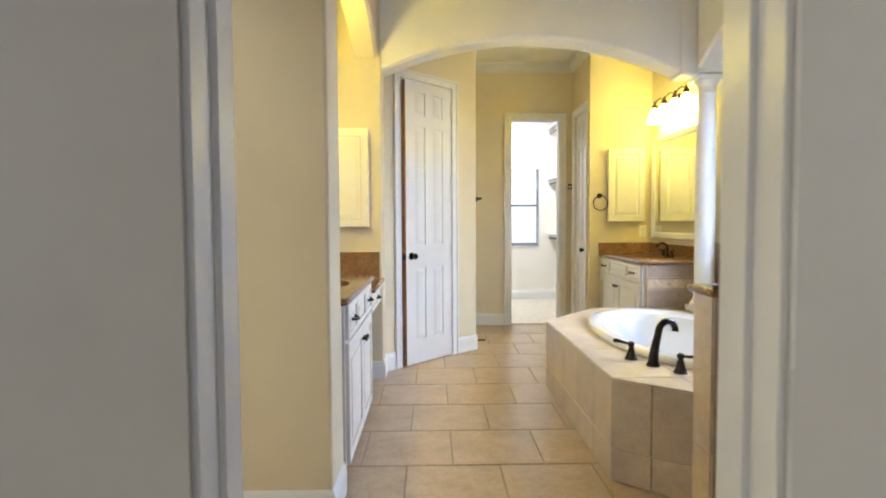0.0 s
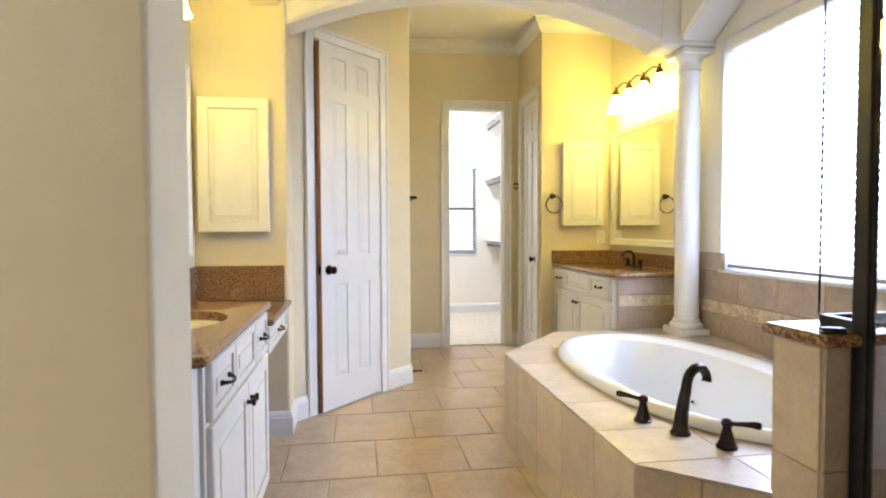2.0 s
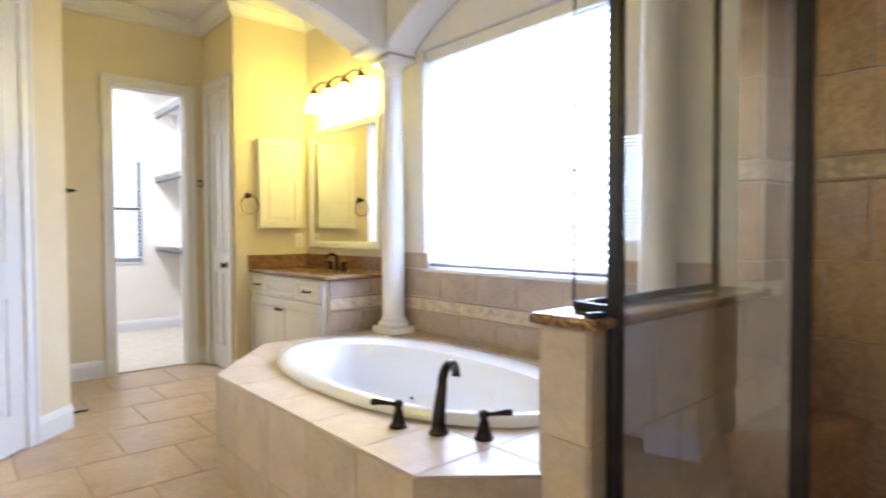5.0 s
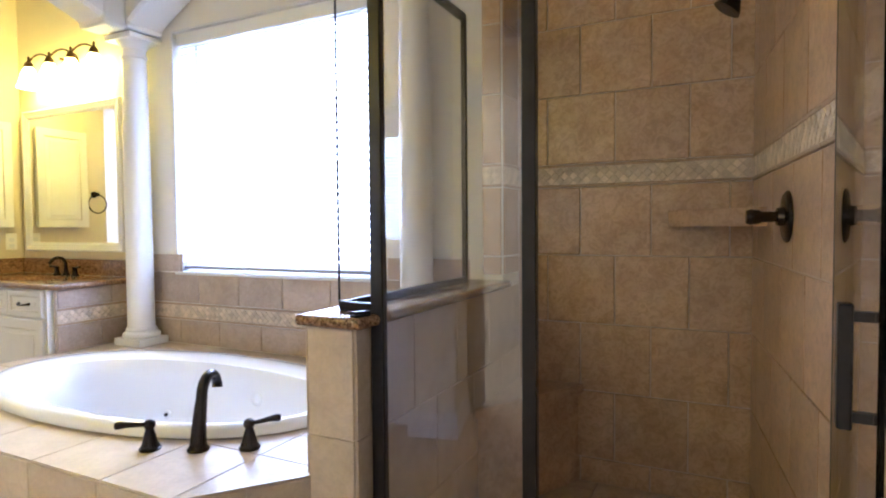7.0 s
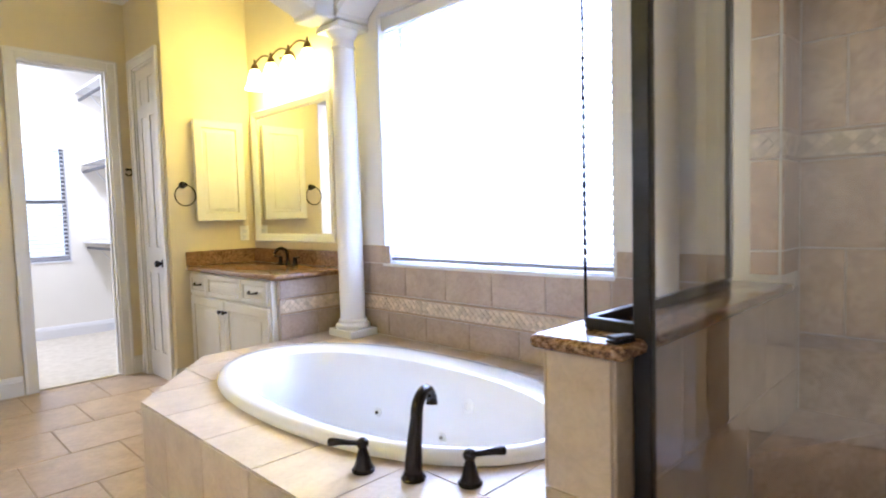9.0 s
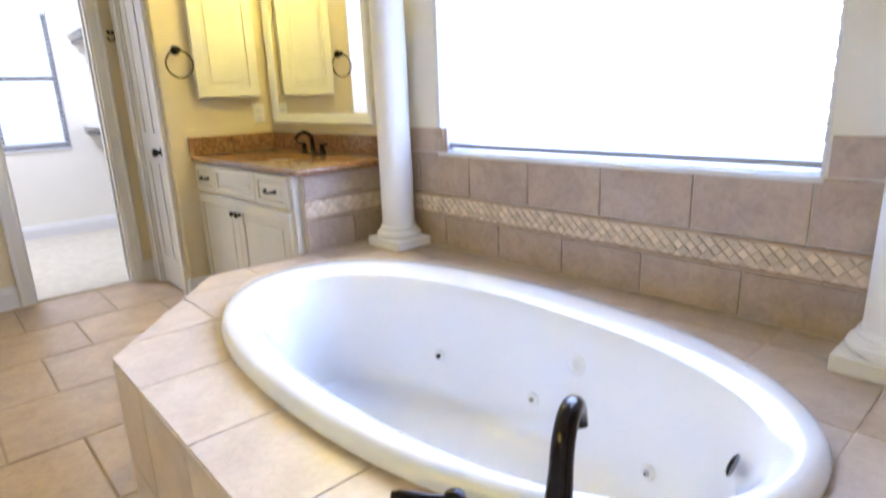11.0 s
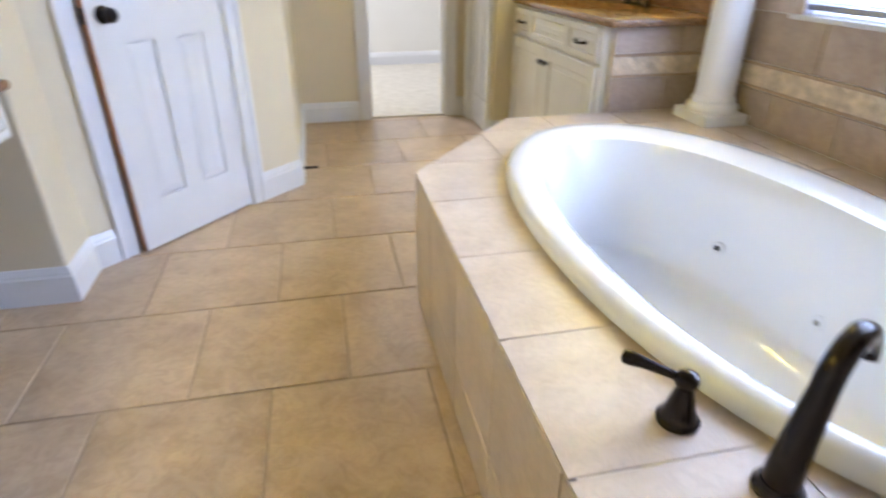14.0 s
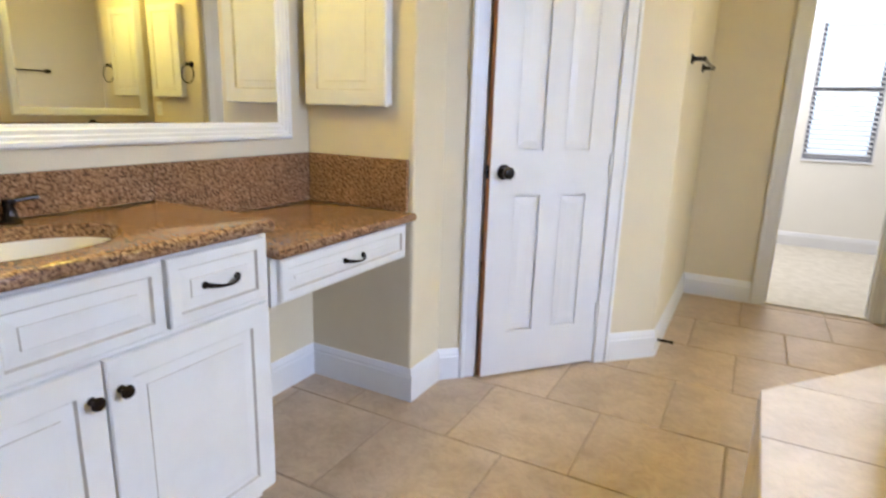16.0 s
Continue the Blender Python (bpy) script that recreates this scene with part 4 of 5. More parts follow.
part("seat", bm, SHOWERTILE, bench)
bm = bmesh.new()
prism(bm, [(2.794, 1.284), (2.794, 1.60), (2.42, 1.248)], 1.190, 1.258)
shelf = tagged(part("corner_shelf", bm, SHOWERTILE), "tan tiled shelf in the shower corner", "shelf")
valve = thing("shower_valve", "dark bronze shower valve on the tiled wall", "shower valve", pose(2.12, 1.2125, 1.218, 0, 0, 185.6))
bm = bmesh.new()
lathe(bm, [(0.0, 0), (0.078, 0), (0.078, 0.004), (0.07, 0.010), (0.03, 0.014), (0.026, 0.03), (0.0, 0.03)], pose(0, 0, 0, 90, 0, 0), 32)
part("plate", bm, BRONZE, valve, "", True)
bm = bmesh.new()
lathe(bm, [(0.0, 0.03), (0.016, 0.03), (0.017, 0.07), (0.022, 0.078), (0.024, 0.10), (0.02, 0.112), (0.0, 0.114)], pose(0, 0, 0, 90, 0, 0), 20)
part("handle", bm, BRONZE, valve, "", True)
head = thing("shower_fixture", "dark bronze shower head on a short arm", "shower head", pose(2.12, 1.2125, 1.945, 0, 0, 185.6))
bm = bmesh.new()
tube(bm, [(0, 0, 0), (0, -0.06, 0.005), (0, -0.11, -0.02), (0, -0.14, -0.055)], 0.010, 12)
part("arm", bm, BRONZE, head, "", True)
bm = bmesh.new()
lathe(bm, [(0.0, 0.0), (0.012, 0.0), (0.018, 0.02), (0.038, 0.05), (0.042, 0.062), (0.0, 0.062)], Matrix.Translation((0, -0.135, -0.045)) @ pose(0, 0, 0, 145, 0, 0), 24)
part("rose", bm, BRONZE, head, "", True)

# ---- vanities ----
def put(ob, parent, m):
    ob.parent = parent
    ob.matrix_local = m
    return ob


def faucet(m, label):
    f = thing("basin_faucet", label, "faucet", m)
    bm = bmesh.new()
    lathe(bm, [(0.0, 0), (0.026, 0), (0.024, 0.008), (0.014, 0.02), (0.012, 0.05), (0.0, 0.05)], None, 20)
    pts = [(0, 0, 0.03), (0, 0, 0.08)] + [(0, -0.05 * (1 - math.cos(a)), 0.08 + 0.045 * math.sin(a)) for a in (0.5, 1.0, 1.57, 2.1, 2.6)] + [(0, -0.106, 0.085)]
    tube(bm, pts, [0.012, 0.0115, 0.011, 0.011, 0.0105, 0.0105, 0.0105, 0.011], 14)
    part("spout", bm, BRONZE, f, "", True)
    for s in (-1, 1):
        bm = bmesh.new()
        lathe(bm, [(0.0, 0), (0.024, 0), (0.024, 0.006), (0.018, 0.014), (0.013, 0.04), (0.016, 0.05), (0.014, 0.06), (0.0, 0.063)], pose(s * 0.10, 0, 0), 18)
        tube(bm, [(s * 0.10, 0, 0.053), (s * 0.13, -0.004, 0.058), (s * 0.165, -0.008, 0.060)], [0.006, 0.007, 0.008], 10)
        part("handle", bm, BRONZE, f, "", True)
    return f


def vanity(m, w, depth, h, drawers, doors, dh, label):
    """A sink cabinet: x 0..w, its face at y=0, the wall at y=depth."""
    v = thing("vanity_cabinet", label, "vanity cabinet", m)
    body = bmesh.new()
    box(body, 0.0, 0.0, 0.06, w, depth, h - 0.20, 0.002)
    box(body, 0.0, 0.0, h - 0.2, w, 0.03, h)
    box(body, 0.0, 0.03, h - 0.2, 0.02, depth, h)
    box(body, w - 0.02, 0.03, h - 0.2, w, depth, h)
    box(body, 0.01, 0.05, 0.0, w - 0.01, depth, 0.06)
    part("body", body, CABW, v)
    x = 0.018
    total = w - 0.036
    for frac, has in drawers:
        dwid = total * frac
        d = part("drawer", cabinet_front(dwid - 0.012, dh, 0.02, 0.028), [CABW, GLAZE], v)
        put(d, v, pose(x + 0.006, 0, h - 0.012 - dh))
        if has:
            p = part("pull", pull_bm(), BRONZE, d, "dark bronze bow pull", True)
            put(p, d, pose((dwid - 0.012) / 2, -0.02, dh / 2))
        x += dwid
    x = 0.018
    dz = h - 0.012 - dh - 0.016 - 0.075
    for frac, side in doors:
        dwid = total * frac
        d = part("door", cabinet_front(dwid - 0.006, dz, 0.02, 0.058), [CABW, GLAZE], v)
        put(d, v, pose(x + 0.003, 0, 0.075))
        k = part("knob", small_knob_bm(), BRONZE, d, "dark bronze round knob", True)
        put(k, d, pose(dwid - 0.035 if side > 0 else 0.029, -0.02, dz - 0.075))
        x += dwid
    return v


def counter(label, x0, y0, x1, y1, z, basin=None, bev=0.013, splashes=(), rounded=()):
    """A granite top with its backsplash pieces; basin is (cx, cy, rx, ry)."""
    top = thing("countertop", label, "countertop")
    bm = bmesh.new()
    t = 0.034
    if basin:
        slab_hole(bm, x0, y0, x1, y1, *basin, z - t, z)
    else:
        box(bm, x0, y0, z - t, x1, y1, z)
    for cx, cy in rounded:
        ve = [e for e in bm.edges if all(abs(v.co.x - cx) + abs(v.co.y - cy) < 1e-4 for v in e.verts)]
        bmesh.ops.bevel(bm, geom=ve, offset=0.03, segments=6, affect="EDGES", profile=0.5)
    es = [e for e in bm.edges if all(min(abs(v.co.x - x0), abs(v.co.x - x1), abs(v.co.y - y0), abs(v.co.y - y1)) < 0.012 for v in e.verts) and abs(e.verts[0].co.z - e.verts[1].co.z) < 1e-5 and len(e.link_faces) == 2 and e.calc_face_angle(0) > 0.5]
    bmesh.ops.bevel(bm, geom=es, offset=bev, segments=4, affect="EDGES", profile=0.5)
    part("slab", bm, GRANITE, top, "", True)
    for s in splashes:
        part("backsplash", one(*s, 0.002), GRANITE, top)
    return top


def basin(cx, cy, rx, ry, z, label):
    b = thing("sink_basin", label, "sink")
    bm = bmesh.new()
    prof = [(1.03, z), (1.0, z), (0.985, z - 0.03), (0.93, z - 0.08), (0.78, z - 0.125), (0.5, z - 0.15), (0.12, z - 0.156)]
    rings = [[bm.verts.new((cx + rx * k * math.cos(2 * math.pi * i / 48), cy + ry * k * math.sin(2 * math.pi * i / 48), zz)) for i in range(48)] for k, zz in prof]
    for a, c in zip(rings, rings[1:]):
        for i in range(48):
            j = (i + 1) % 48
            bm.faces.new((a[i], a[j], c[j], c[i]))
    bm.faces.new(rings[-1])
    part("bowl", bm, CHINA, b, "", True)
    bm = bmesh.new()
    lathe(bm, [(0.0, 0), (0.024, 0), (0.022, 0.004), (0.0, 0.003)], pose(cx, cy, z - 0.1555), 20)
    part("drain", bm, BRONZE, b, "dark bronze drain", True)


def framed_mirror(m, w, h, label):
    f = thing("wall_mirror", label, "mirror", m)
    fw = 0.062
    bm = bmesh.new()
    loops = []
    for ins, y in ((0, 0), (0, -0.02), (0.006, -0.026), (0.016, -0.026), (0.020, -0.021), (0.030, -0.021), (0.034, -0.017), (0.046, -0.017), (0.052, -0.011), (fw, -0.009), (fw, 0)):
        loops.append([bm.verts.new(p) for p in ((ins, y, ins), (w - ins, y, ins), (w - ins, y, h - ins), (ins, y, h - ins))])
    for a, b in zip(loops, loops[1:]):
        for i in range(4):
            j = (i + 1) % 4
            bm.faces.new((a[i], a[j], b[j], b[i]))
    part("frame", bm, TRIM, f, "white stepped mirror frame")
    part("silvered_pane", one(fw - 0.004, -0.006, fw - 0.004, w - fw + 0.004, -0.001, h - fw + 0.004), MIRROR, f)
    return f


def bar_light(m, ys, label):
    """A scroll-armed bar of frosted shades: x along the wall, -y out of it."""
    f = thing("vanity_light", label, "wall light", m)
    w = ys[-1] - ys[0]
    mid = (ys[0] + ys[-1]) / 2
    bm = bmesh.new()
    lathe(bm, [(0.0, 0), (0.06, 0), (0.06, 0.006), (0.045, 0.016), (0.02, 0.022), (0.0, 0.022)], pose(mid, 0, 0.05, 90, 0, 0), 28)
    tube(bm, [(mid, -0.02, 0.05), (mid, -0.09, 0.05)], 0.009, 12)
    part("backplate", bm, BRASSY, f, "", True)
    bm = bmesh.new()
    pts = []
    for i in range(49):
        u = i / 48
        pts.append((ys[0] + w * u, -0.09, 0.075 + 0.035 * abs(math.sin(math.pi * u * (len(ys) - 1)))))
    tube(bm, pts, 0.0075, 10)
    part("arm", bm, BRASSY, f, "dark scrolled arm", True)
    for x in ys:
        bm = bmesh.new()
        lathe(bm, [(0.0, 0.115), (0.004, 0.113), (0.010, 0.10), (0.006, 0.09), (0.012, 0.08), (0.026, 0.062), (0.03, 0.04), (0.028, 0.032), (0.0, 0.032)], pose(x, -0.09, 0), 20)
        part("shade_cap", bm, BRASSY, f, "", True)
        bm = bmesh.new()
        prof = [(0.027, 0.034), (0.034, 0.02), (0.05, -0.02), (0.058, -0.06), (0.066, -0.085), (0.078, -0.105), (0.075, -0.105), (0.062, -0.083), (0.054, -0.058), (0.046, -0.02), (0.03, 0.016), (0.02, 0.03)]
        lathe(bm, prof, pose(x, -0.09, 0), 28)
        part("shade", bm, SHADE, f, "lit frosted glass bell shade", True)
    return f


def panel_cabinet(m, w, h, label):
    c = thing("wall_cabinet", label, "wall cabinet", m)
    part("box", one(0.008, -0.035, 0.008, w - 0.008, 0, h - 0.008, 0.002), CABW, c)
    d = part("door", cabinet_front(w, h, 0.022, 0.058), [CABW, GLAZE], c)
    put(d, c, pose(0, -0.036, 0))
    return c


# makeup side: sink cabinet, kneehole counter
LX = -0.12
LF = pose(LX, 2.70, 0, 0, 0, 90)
vanity(LF, 1.035, 0.485, 0.847, ((0.32, True), (0.37, False), (0.31, True)), ((0.53, 1), (0.47, -1)), 0.168, "antique white raised-panel sink cabinet with dark pulls")
tagged(part("filler_strip", one(XL + 0.005, 2.598, 0.06, LX - 0.012, 2.699, 0.847), CABW), "antique white filler between cabinet and wall", "filler strip")
LB = (-0.335, 3.22, 0.165, 0.225)
counter("polished brown speckled granite top with an oval sink", XL + 0.004, 2.597, -0.086, 3.757, 0.881, LB, 0.013,
        ((XL + 0.001, 2.618, 0.882, XL + 0.02, 3.742, 0.996), (XL + 0.001, 2.5965, 0.882, -0.135, 2.610, 0.996)), ((-0.086, 2.597), (-0.086, 3.757)))
basin(*LB, 0.847, "white oval undermount sink in the granite top")
faucet(pose(-0.545, 3.22, 0.881, 0, 0, 90), "dark bronze widespread basin faucet on granite")
counter("lower polished brown granite makeup counter", XL + 0.004, 3.742, -0.078, YA - 0.003, 0.797, None, 0.013,
        ((XL + 0.001, 3.743, 0.798, XL + 0.02, YA - 0.021, 0.996), (XL + 0.001, YA - 0.0205, 0.798, -0.116, YA - 0.001, 0.996)))
md = thing("makeup_drawer_unit", "antique white makeup drawer under the lower counter", "drawer unit", pose(LX, 3.745, 0, 0, 0, 90))
part("rail_box", one(0.0, 0.0, 0.62, 0.715, 0.45, 0.762), CABW, md)
d = part("drawer", cabinet_front(0.665, 0.125, 0.02, 0.028), [CABW, GLAZE], md)
put(d, md, pose(0.025, 0, 0.63))
put(part("pull", pull_bm(), BRONZE, d, "dark bronze bow pull", True), d, pose(0.34, -0.02, 0.0625))
framed_mirror(pose(XL + 0.001, 2.68, 1.055, 0, 0, 90), 1.68, 1.03, "large wall mirror in a stepped white frame over the makeup vanity")
bar_light(pose(XL + 0.001, 3.50, 2.30, 0, 0, 90), (-0.38, -0.127, 0.127, 0.38), "scrolled bronze vanity light with four lit shades")
panel_cabinet(pose(-0.572, YA - 0.001, 1.188), 0.383, 0.75, "antique white raised-panel wall cabinet beside the mirror")

# far side
FX = 2.075
FF = pose(FX, 6.05, 0, 0, 0, -90)
vanity(FF, 1.185, 0.50, 0.856, ((0.25, True), (0.45, False), (0.30, True)), ((0.48, 1), (0.52, -1)), 0.148, "antique white raised-panel sink cabinet with dark hardware")
FB = (2.31, 5.42, 0.165, 0.225)
counter("polished brown speckled granite top with an oval sink", 2.048, 4.785, XE - 0.004, YW - 0.004, 0.89, FB, 0.013,
        ((XE - 0.02, 4.80, 0.891, XE - 0.001, YW - 0.022, 0.998), (2.046, YW - 0.0215, 0.891, XE - 0.001, YW - 0.001, 0.998)), ((2.048, 4.785),))
basin(*FB, 0.856, "white oval undermount sink in the granite top")
faucet(pose(2.515, 5.42, 0.89, 0, 0, -90), "dark bronze widespread basin faucet on granite")
side = thing("vanity_side", "taupe tiled end wall of the vanity with a mosaic band", "half wall", kind="structure")
part("core", one(2.11, 4.838, 0.45, XE - 0.002, 4.862, 0.852), LGROUT, side)
framed_mirror(pose(XE - 0.001, 5.995, 1.05, 0, 0, -90), 1.09, 1.01, "large wall mirror in a stepped white frame over the vanity")
bar_light(pose(XE - 0.001, 5.40, 2.30, 0, 0, -90), (-0.36, -0.12, 0.12, 0.36), "scrolled bronze vanity light with four lit shades")
panel_cabinet(pose(2.128, YW - 0.001, 1.221), 0.383, 0.754, "antique white raised-panel wall cabinet beside the mirror")


def towel_ring(m, label):
    t = thing("towel_ring", label, "towel ring", m)
    bm = bmesh.new()
    lathe(bm, [(0.0, 0), (0.026, 0), (0.026, 0.006), (0.016, 0.014), (0.010, 0.022), (0.010, 0.04), (0.016, 0.046), (0.016, 0.056), (0.0, 0.058)], pose(0, 0, 0, 90, 0, 0), 20)
    part("post", bm, BRONZE, t, "", True)
    bm = bmesh.new()
    tube(bm, [(0.075 * math.sin(2 * math.pi * i / 40), -0.048, -0.078 - 0.075 * -math.cos(2 * math.pi * i / 40) - 0.0) for i in range(41)], 0.0045, 10)
    part("ring", bm, BRONZE, t, "", True)


towel_ring(pose(2.05, YW - 0.001, 1.49), "dark bronze towel ring on the tan wall")
pl = thing("wall_outlet", "white wall outlet plate above the granite", "outlet", pose(2.475, YW - 0.001, 1.06))
part("plate", one(0, -0.006, 0, 0.075, 0, 0.118, 0.003), PLATE, pl)
for z in (0.028, 0.072):
    part("socket", one(0.02, -0.009, z - 0.014, 0.055, -0.005, z + 0.014, 0.002), TRIM, pl)
pl2 = thing("wall_outlet", "white wall outlet plate above the granite", "outlet", pose(-0.60, 2.5505, 1.08))
pl2.matrix_world = pose(-0.40, 2.594, 1.06, 0, 0, 180)
part("plate", one(0, -0.006, 0, 0.075, 0, 0.118, 0.003), PLATE, pl2)


def robe_hook(m, label):
    t = thing("robe_hook", label, "robe hook", m)
    bm = bmesh.new()
    lathe(bm, [(0.0, 0), (0.022, 0), (0.022, 0.006), (0.009, 0.014), (0.008, 0.04), (0.014, 0.05), (0.012, 0.056), (0.0, 0.057)], pose(0, 0, 0, 90, 0, 0), 18)
    part("knob", bm, BRONZE, t, "", True)
    bm = bmesh.new()
    tube(bm, [(0, -0.008, -0.012), (0, -0.02, -0.045), (0, -0.045, -0.05), (0, -0.06, -0.03)], 0.006, 10)
    part("prong", bm, BRONZE, t, "", True)


robe_hook(pose(XN - 0.001, 6.752, 1.65, 0, 0, -90), "small dark bronze hook on the tan wall")
ds = thing("door_stop", "dark spring door stop on the baseboard", "door stop", pose(0.725, 5.555, 0.075, 0, 0, 90))
bm = bmesh.new()
lathe(bm, [(0.0, 0), (0.012, 0), (0.008, 0.006), (0.006, 0.06), (0.009, 0.062), (0.009, 0.075), (0.0, 0.077)], pose(0, 0, 0, 90, 0, 0), 12)
part("spring", bm, BRONZE, ds, "", True)
tb = thing("towel_bar", "dark bronze towel bar on the tan hall wall", "towel bar", pose(XH + 0.001, 5.63, 1.45, 0, 0, 90))
for x in (0.0, 0.56):
    bm = bmesh.new()
    lathe(bm, [(0.0, 0), (0.024, 0), (0.024, 0.006), (0.010, 0.016), (0.010, 0.05), (0.014, 0.06), (0.0, 0.07)], pose(x, 0, 0, 90, 0, 0), 18)
    part("post", bm, BRONZE, tb, "", True)
bm = bmesh.new()
tube(bm, [(0, -0.055, 0), (0.56, -0.055, 0)], 0.008, 12)
part("bar", bm, BRONZE, tb, "", True)

# ---- closet ----
for z, y0 in ((1.80, 7.1), (0.965, 7.1), (2.58, 7.1)):
    sh = thing("closet_shelf", "white closet shelf with a grey hanging rod", "closet shelf", pose(XC, y0, z), "closet shelves")
    part("board", one(-0.30, 0.0, 0.06, 0.0, 1.88, 0.08), TRIM, sh)
    part("cleat", one(-0.019, 0.0, -0.03, -0.001, 1.88, 0.059), TRIM, sh)
    bm = bmesh.new()
    tube(bm, [(-0.25, 0.0, 0.0), (-0.25, 1.88, 0.0)], 0.016, 14)
    part("rod", bm, ROD, sh, "grey metal hanging rod")
    for y in (0.4, 1.5):
        bm = bmesh.new()
        box(bm, -0.28, y - 0.008, 0.045, -0.02, y + 0.008, 0.059)
        tube(bm, [(-0.25, y, 0.0), (-0.02, y, -0.28)], 0.006, 8)
        tube(bm, [(-0.25, y, 0.05), (-0.25, y, 0.0)], 0.006, 8)
        part("bracket", bm, TRIM, sh)

# ---- tile pieces ----
FP, FR = 0.465, 0.482
frows = rows_of(0.86, 6.80, 3.83, FR)


def floor_joint(k):
    row = round((frows[k][1] - 3.83) / FR)
    return (0.16, FP) if row % 2 == 0 else (0.39, FP)


def under(a, b, v0, v1):
    x, y = (a + b) / 2, (v0 + v1) / 2
    return (a > 1.25 and 2.7 < v0 and v1 < 4.5) or b < -0.62 or (y > 5.6 and b < 0.6) or (a > 2.1 and v0 > 4.6) or (a > 2.0 and v0 > 6.0) or (b < 0.0 and v0 > 4.9) or a > 2.82


tiled(floor, "floor_tile", FLOORTILE, (0, 0, -0.006), (1, 0, 0), (0, 1, 0), frows, floor_joint, -0.73, 2.90, 0.006, 0.008, under)

for piece in deck_tiles:
    bm = bmesh.new()
    prism(bm, piece, DZ - 0.006, DZ)
    part("deck_tile", bm, DECKTILE, tub_deck)
ar = [(0.0, 0.160), (0.160, DZ - 0.006)]
tiled(tub_deck, "apron_tile", DECKTILE, (1.137, 4.230, 0), (0, -1, 0), (0, 0, 1), ar, lambda k: (4.230 - 3.641, 0.332), 0.0, 1.558, 0.006, 0.004)
L = math.hypot(1.418 - 1.131, 2.43 - 2.672)
uu = (Vector((1.418, 2.43, 0)) - Vector((1.131, 2.672, 0))).normalized()
tiled(tub_deck, "apron_tile", DECKTILE, (1.135, 2.678, 0), tuple(uu), (0, 0, 1), ar, lambda k: (0.19, 0.19), 0.0, L, 0.006, 0.004)
uu = (Vector((1.131, 4.230, 0)) - Vector((1.638, 4.83, 0))).normalized()
L = math.hypot(0.507, 0.60)
tiled(tub_deck, "apron_tile", DECKTILE, (1.642, 4.826, 0), tuple(uu), (0, 0, 1), ar, lambda k: (0.33, 0.33), 0.0, L, 0.006, 0.004)
tiled(knee, "knee_tile", DECKTILE, (1.416, 2.445, 0), (0, -1, 0), (0, 0, 1), [(0, 0.28), (0.28, 0.61), (0.61, 0.92)], lambda k: (0.0, 0.4), 0.0, 0.159, 0.006, 0.004)
tiled(knee, "knee_tile", DECKTILE, (1.416, 2.286, 0), (1, 0, 0), (0, 0, 1), [(0, 0.28), (0.28, 0.61), (0.61, 0.92)], lambda k: (0.16 * (k % 2), 0.33), 0.0, 1.39, 0.006, 0.004)
tiled(knee, "knee_tile", DECKTILE, (2.59, 2.445, 0), (-1, 0, 0), (0, 0, 1), [(DZ + 0.003, 0.61), (0.61, 0.92)], lambda k: (0.16 * (k % 2), 0.33), 0.0, 1.18, 0.006, 0.004)

# window wall: two courses, a mosaic band between, a course below the sill
wall_e = bpy.data.objects["wall_east"]
B0, B1 = 0.652, 0.732


def cut(a, b, v0, v1):
    y1, y0 = 4.83 - a, 4.83 - b
    return v0 > WZ0 - 0.05 and y0 > WY0 - 0.02 and y1 < WY1 + 0.02


tiled(wall_e, "wall_tile", WALLTILE, (XE + 0.0005, 4.83, 0), (0, -1, 0), (0, 0, 1), [(DZ + 0.002, B0 - 0.012)], lambda k: (0.10, 0.328), 0.0, 2.41, 0.007, 0.004)
tiled(wall_e, "wall_tile", WALLTILE, (XE + 0.0005, 4.83, 0), (0, -1, 0), (0, 0, 1), [(B1 + 0.012, 0.934)], lambda k: (0.26, 0.328), 0.0, 2.41, 0.007, 0.004)
tiled(wall_e, "wall_tile", WALLTILE, (XE + 0.0005, 4.83, 0), (0, -1, 0), (0, 0, 1), [(0.934, 1.045)], lambda k: (0.0, 0.43), 0.0, 0.455, 0.007, 0.004)
tiled(wall_e, "wall_tile", WALLTILE, (XE + 0.0005, WY0 - 0.005, 0), (0, -1, 0), (0, 0, 1), [(0.934, 1.045)], lambda k: (0.0, 0.6), 0.0, 0.455, 0.007, 0.004)


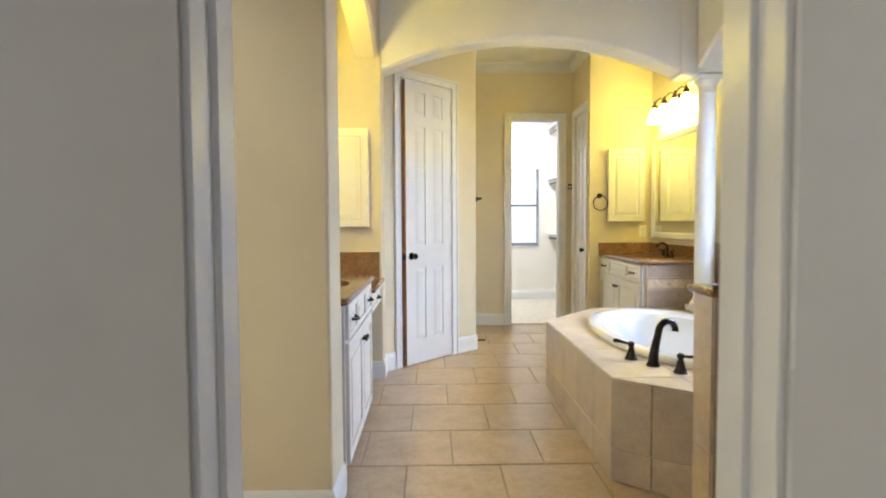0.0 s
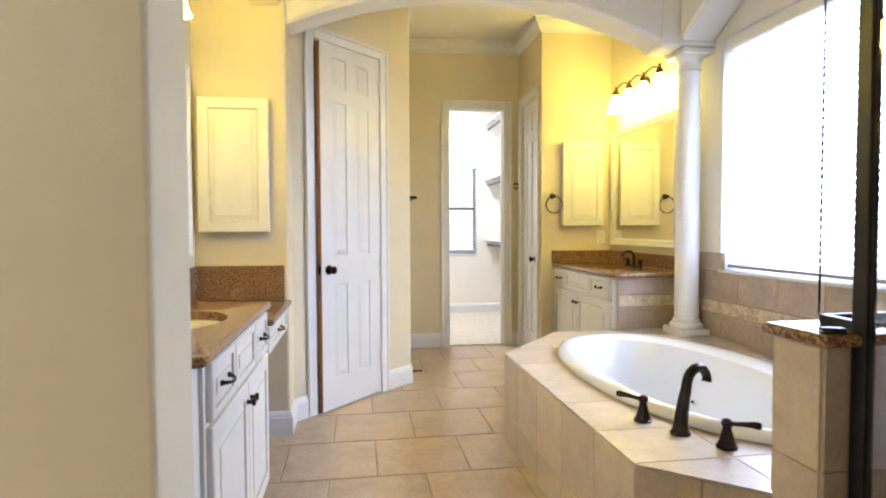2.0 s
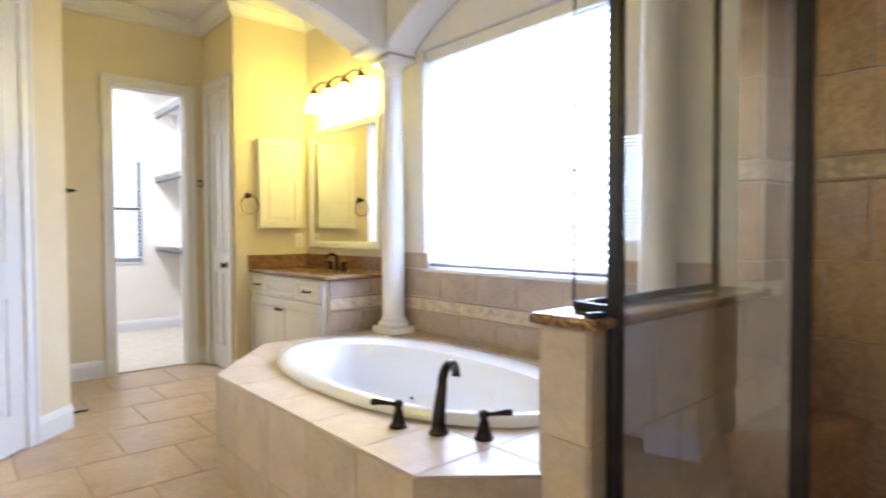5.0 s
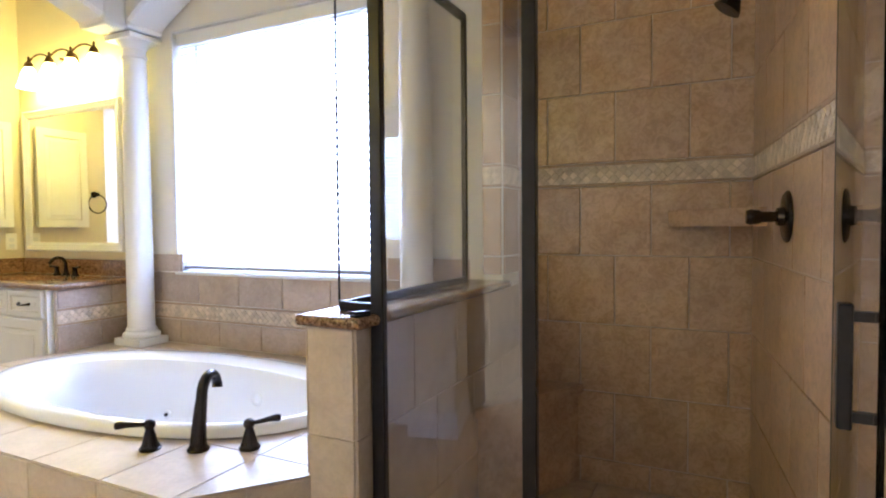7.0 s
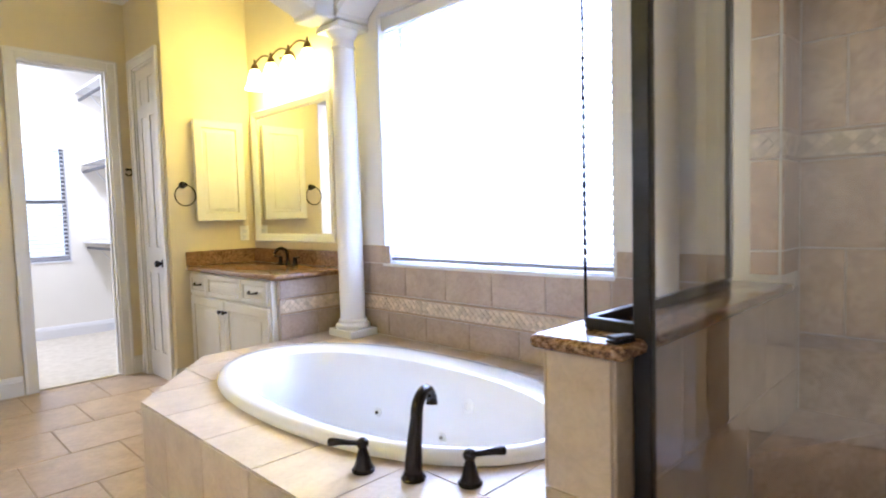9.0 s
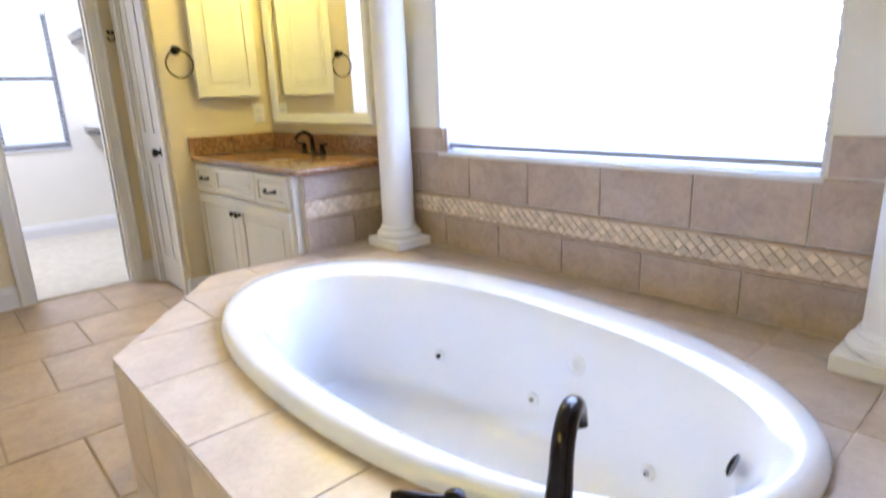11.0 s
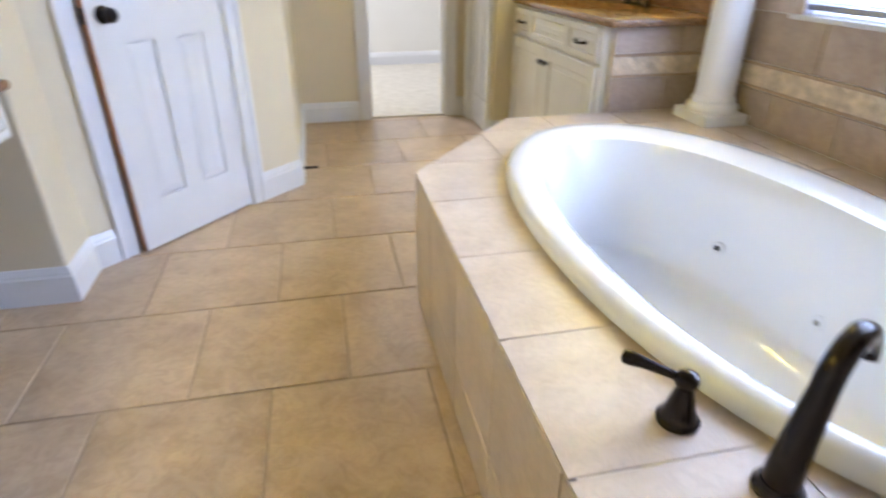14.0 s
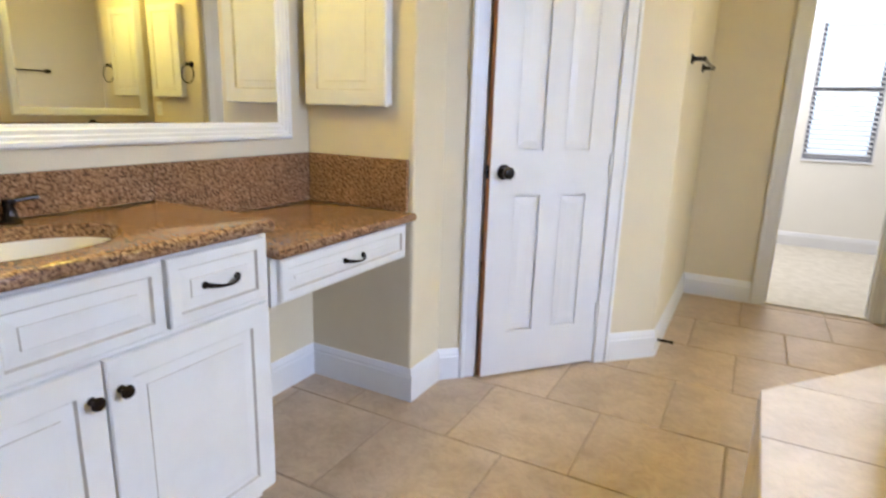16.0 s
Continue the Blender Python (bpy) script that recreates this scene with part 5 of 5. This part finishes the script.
def band(parent, origin, U, u1, z0, z1, singly=True, s=0.036):
    """A strip of little square stones set on their points between two liners."""
    U = Vector(U).normalized()
    V = Vector((0, 0, 1))
    N = U.cross(V)
    rot = Matrix((U, V, N)).transposed().to_4x4()
    for za, zb in ((z0 - 0.011, z0 + 0.002), (z1 - 0.002, z1 + 0.011)):
        tiled(parent, "liner", LINER, origin, U, (0, 0, 1), [(za, zb)], lambda k: (0.15, 0.3), 0.0, u1, 0.012, 0.001)
    bed = part("band_bed", one(0, z0, 0.0, u1, z1, 0.006), BGROUT, parent)
    bed.matrix_world = Matrix.Translation(origin) @ rot
    half = s * 0.7071
    bm = bmesh.new()
    q = 0.92
    vs = [[bm.verts.new((half * k * c, half * k * d, h)) for c, d in ((1, 0), (0, 1), (-1, 0), (0, -1))] for k, h in ((q, 0.0), (q, 0.006), (q * 0.88, 0.009))]
    for a, b in zip(vs, vs[1:]):
        for i in range(4):
            j = (i + 1) % 4
            bm.faces.new((a[i], a[j], b[j], b[i]))
    bm.faces.new(vs[-1])
    me = finish("mosaic_stone", bm, MOSAIC)
    bm = bmesh.new()
    c = [[bm.verts.new((half * k * x, y * half * k, h)) for x, y in ((-1, 0), (1, 0), (0, 1))] for k, h in ((q * 0.9, 0.0), (q * 0.86, 0.007))]
    for i in range(3):
        j = (i + 1) % 3
        bm.faces.new((c[0][i], c[0][j], c[1][j], c[1][i]))
    bm.faces.new(c[1])
    edge = finish("mosaic_stone", bm, MOSAIC)
    rows = 4
    step = (z1 - z0) / rows
    half_v = step
    sc = step / half
    u = 0.0
    k = 0
    while u < u1 - half * sc:
        zs = [z0 + step * (r + 0.0) for r in range(0, rows + 1)]
        for r, z in enumerate(zs):
            if (r + k) % 2:
                continue
            ob = None
            if z - step * 0.5 < z0:
                ob, flip = new("mosaic_stone", edge), 1
            elif z + step * 0.5 > z1:
                ob, flip = new("mosaic_stone", edge), -1
            else:
                ob, flip = new("mosaic_stone", me), 1
            ob.parent = parent
            jit = 1 + 0.05 * random.uniform(-1, 1)
            ob.matrix_world = Matrix.Translation(Vector(origin) + U * (u + half * sc) + V * z + N * 0.002) @ rot @ Matrix.Rotation(0 if flip > 0 else math.pi, 4, "Z") @ Matrix.Diagonal((sc * jit, sc * jit, 1, 1))
        u += half * sc
        k += 1


band(wall_e, (XE + 0.0005, 4.83, 0), (0, -1, 0), 2.41, B0, B1)
tiled(side, "side_tile", WALLTILE, (2.112, 4.838, 0), (1, 0, 0), (0, 0, 1), [(DZ + 0.002, B0 - 0.012)], lambda k: (0.26, 0.328), 0.0, 0.465, 0.007, 0.004)
tiled(side, "side_tile", WALLTILE, (2.112, 4.838, 0), (1, 0, 0), (0, 0, 1), [(B1 + 0.012, 0.854)], lambda k: (0.33, 0.328), 0.0, 0.465, 0.007, 0.004)
band(side, (2.112, 4.838, 0), (1, 0, 0), 0.465, B0, B1)

# shower walls
wall_s = bpy.data.objects["wall_shower"]
SW = tuple((Vector((1.32, 1.1255, 0)) - Vector((2.80, 1.2703, 0))).normalized())  # along the shower's end wall
SB0, SB1 = 1.388, 1.470
low = rows_of(0.0, SB0 - 0.012, SB0 - 0.012, 0.315)[::-1]
srow = low + rows_of(SB1 + 0.012, 3.0, SB1 + 0.012, 0.315)
tiled(wall_s, "shower_tile", SHOWERTILE, (2.806, 2.279, 0), (0, -1, 0), (0, 0, 1), srow, lambda k: (0.298 + 0.155 * (k % 2), 0.31), 0.0, 1.006, 0.007, 0.005)
tiled(wall_s, "shower_tile", SHOWERTILE, (2.80, 1.2703, 0), SW, (0, 0, 1), srow, lambda k: (0.12 + 0.155 * (k % 2), 0.31), 0.0, 1.48, 0.007, 0.005)
band(wall_s, (2.806, 2.279, 0), (0, -1, 0), 1.006, SB0, SB1)
band(wall_s, (2.80, 1.2703, 0), SW, 1.48, SB0, SB1)
tiled(wall_s, "shower_tile", SHOWERTILE, (XE + 0.001, 2.286, 0), (1, 0, 0), (0, 0, 1), [r for r in srow if r[0] > 1.0] + [(0.975, 1.06)], lambda k: (0.0, 0.4), 0.0, 0.198, 0.007, 0.005)
band(wall_s, (XE + 0.001, 2.286, 0), (1, 0, 0), 0.198, SB0, SB1)
tiled(wall_s, "shower_tile", SHOWERTILE, (XE + 0.0005, 2.386, 0), (0, -1, 0), (0, 0, 1), [r for r in srow if r[0] > 1.0] + [(0.975, 1.06)], lambda k: (0.0, 0.4), 0.0, 0.094, 0.007, 0.005)
band(wall_s, (XE + 0.0005, 2.386, 0), (0, -1, 0), 0.094, SB0, SB1)
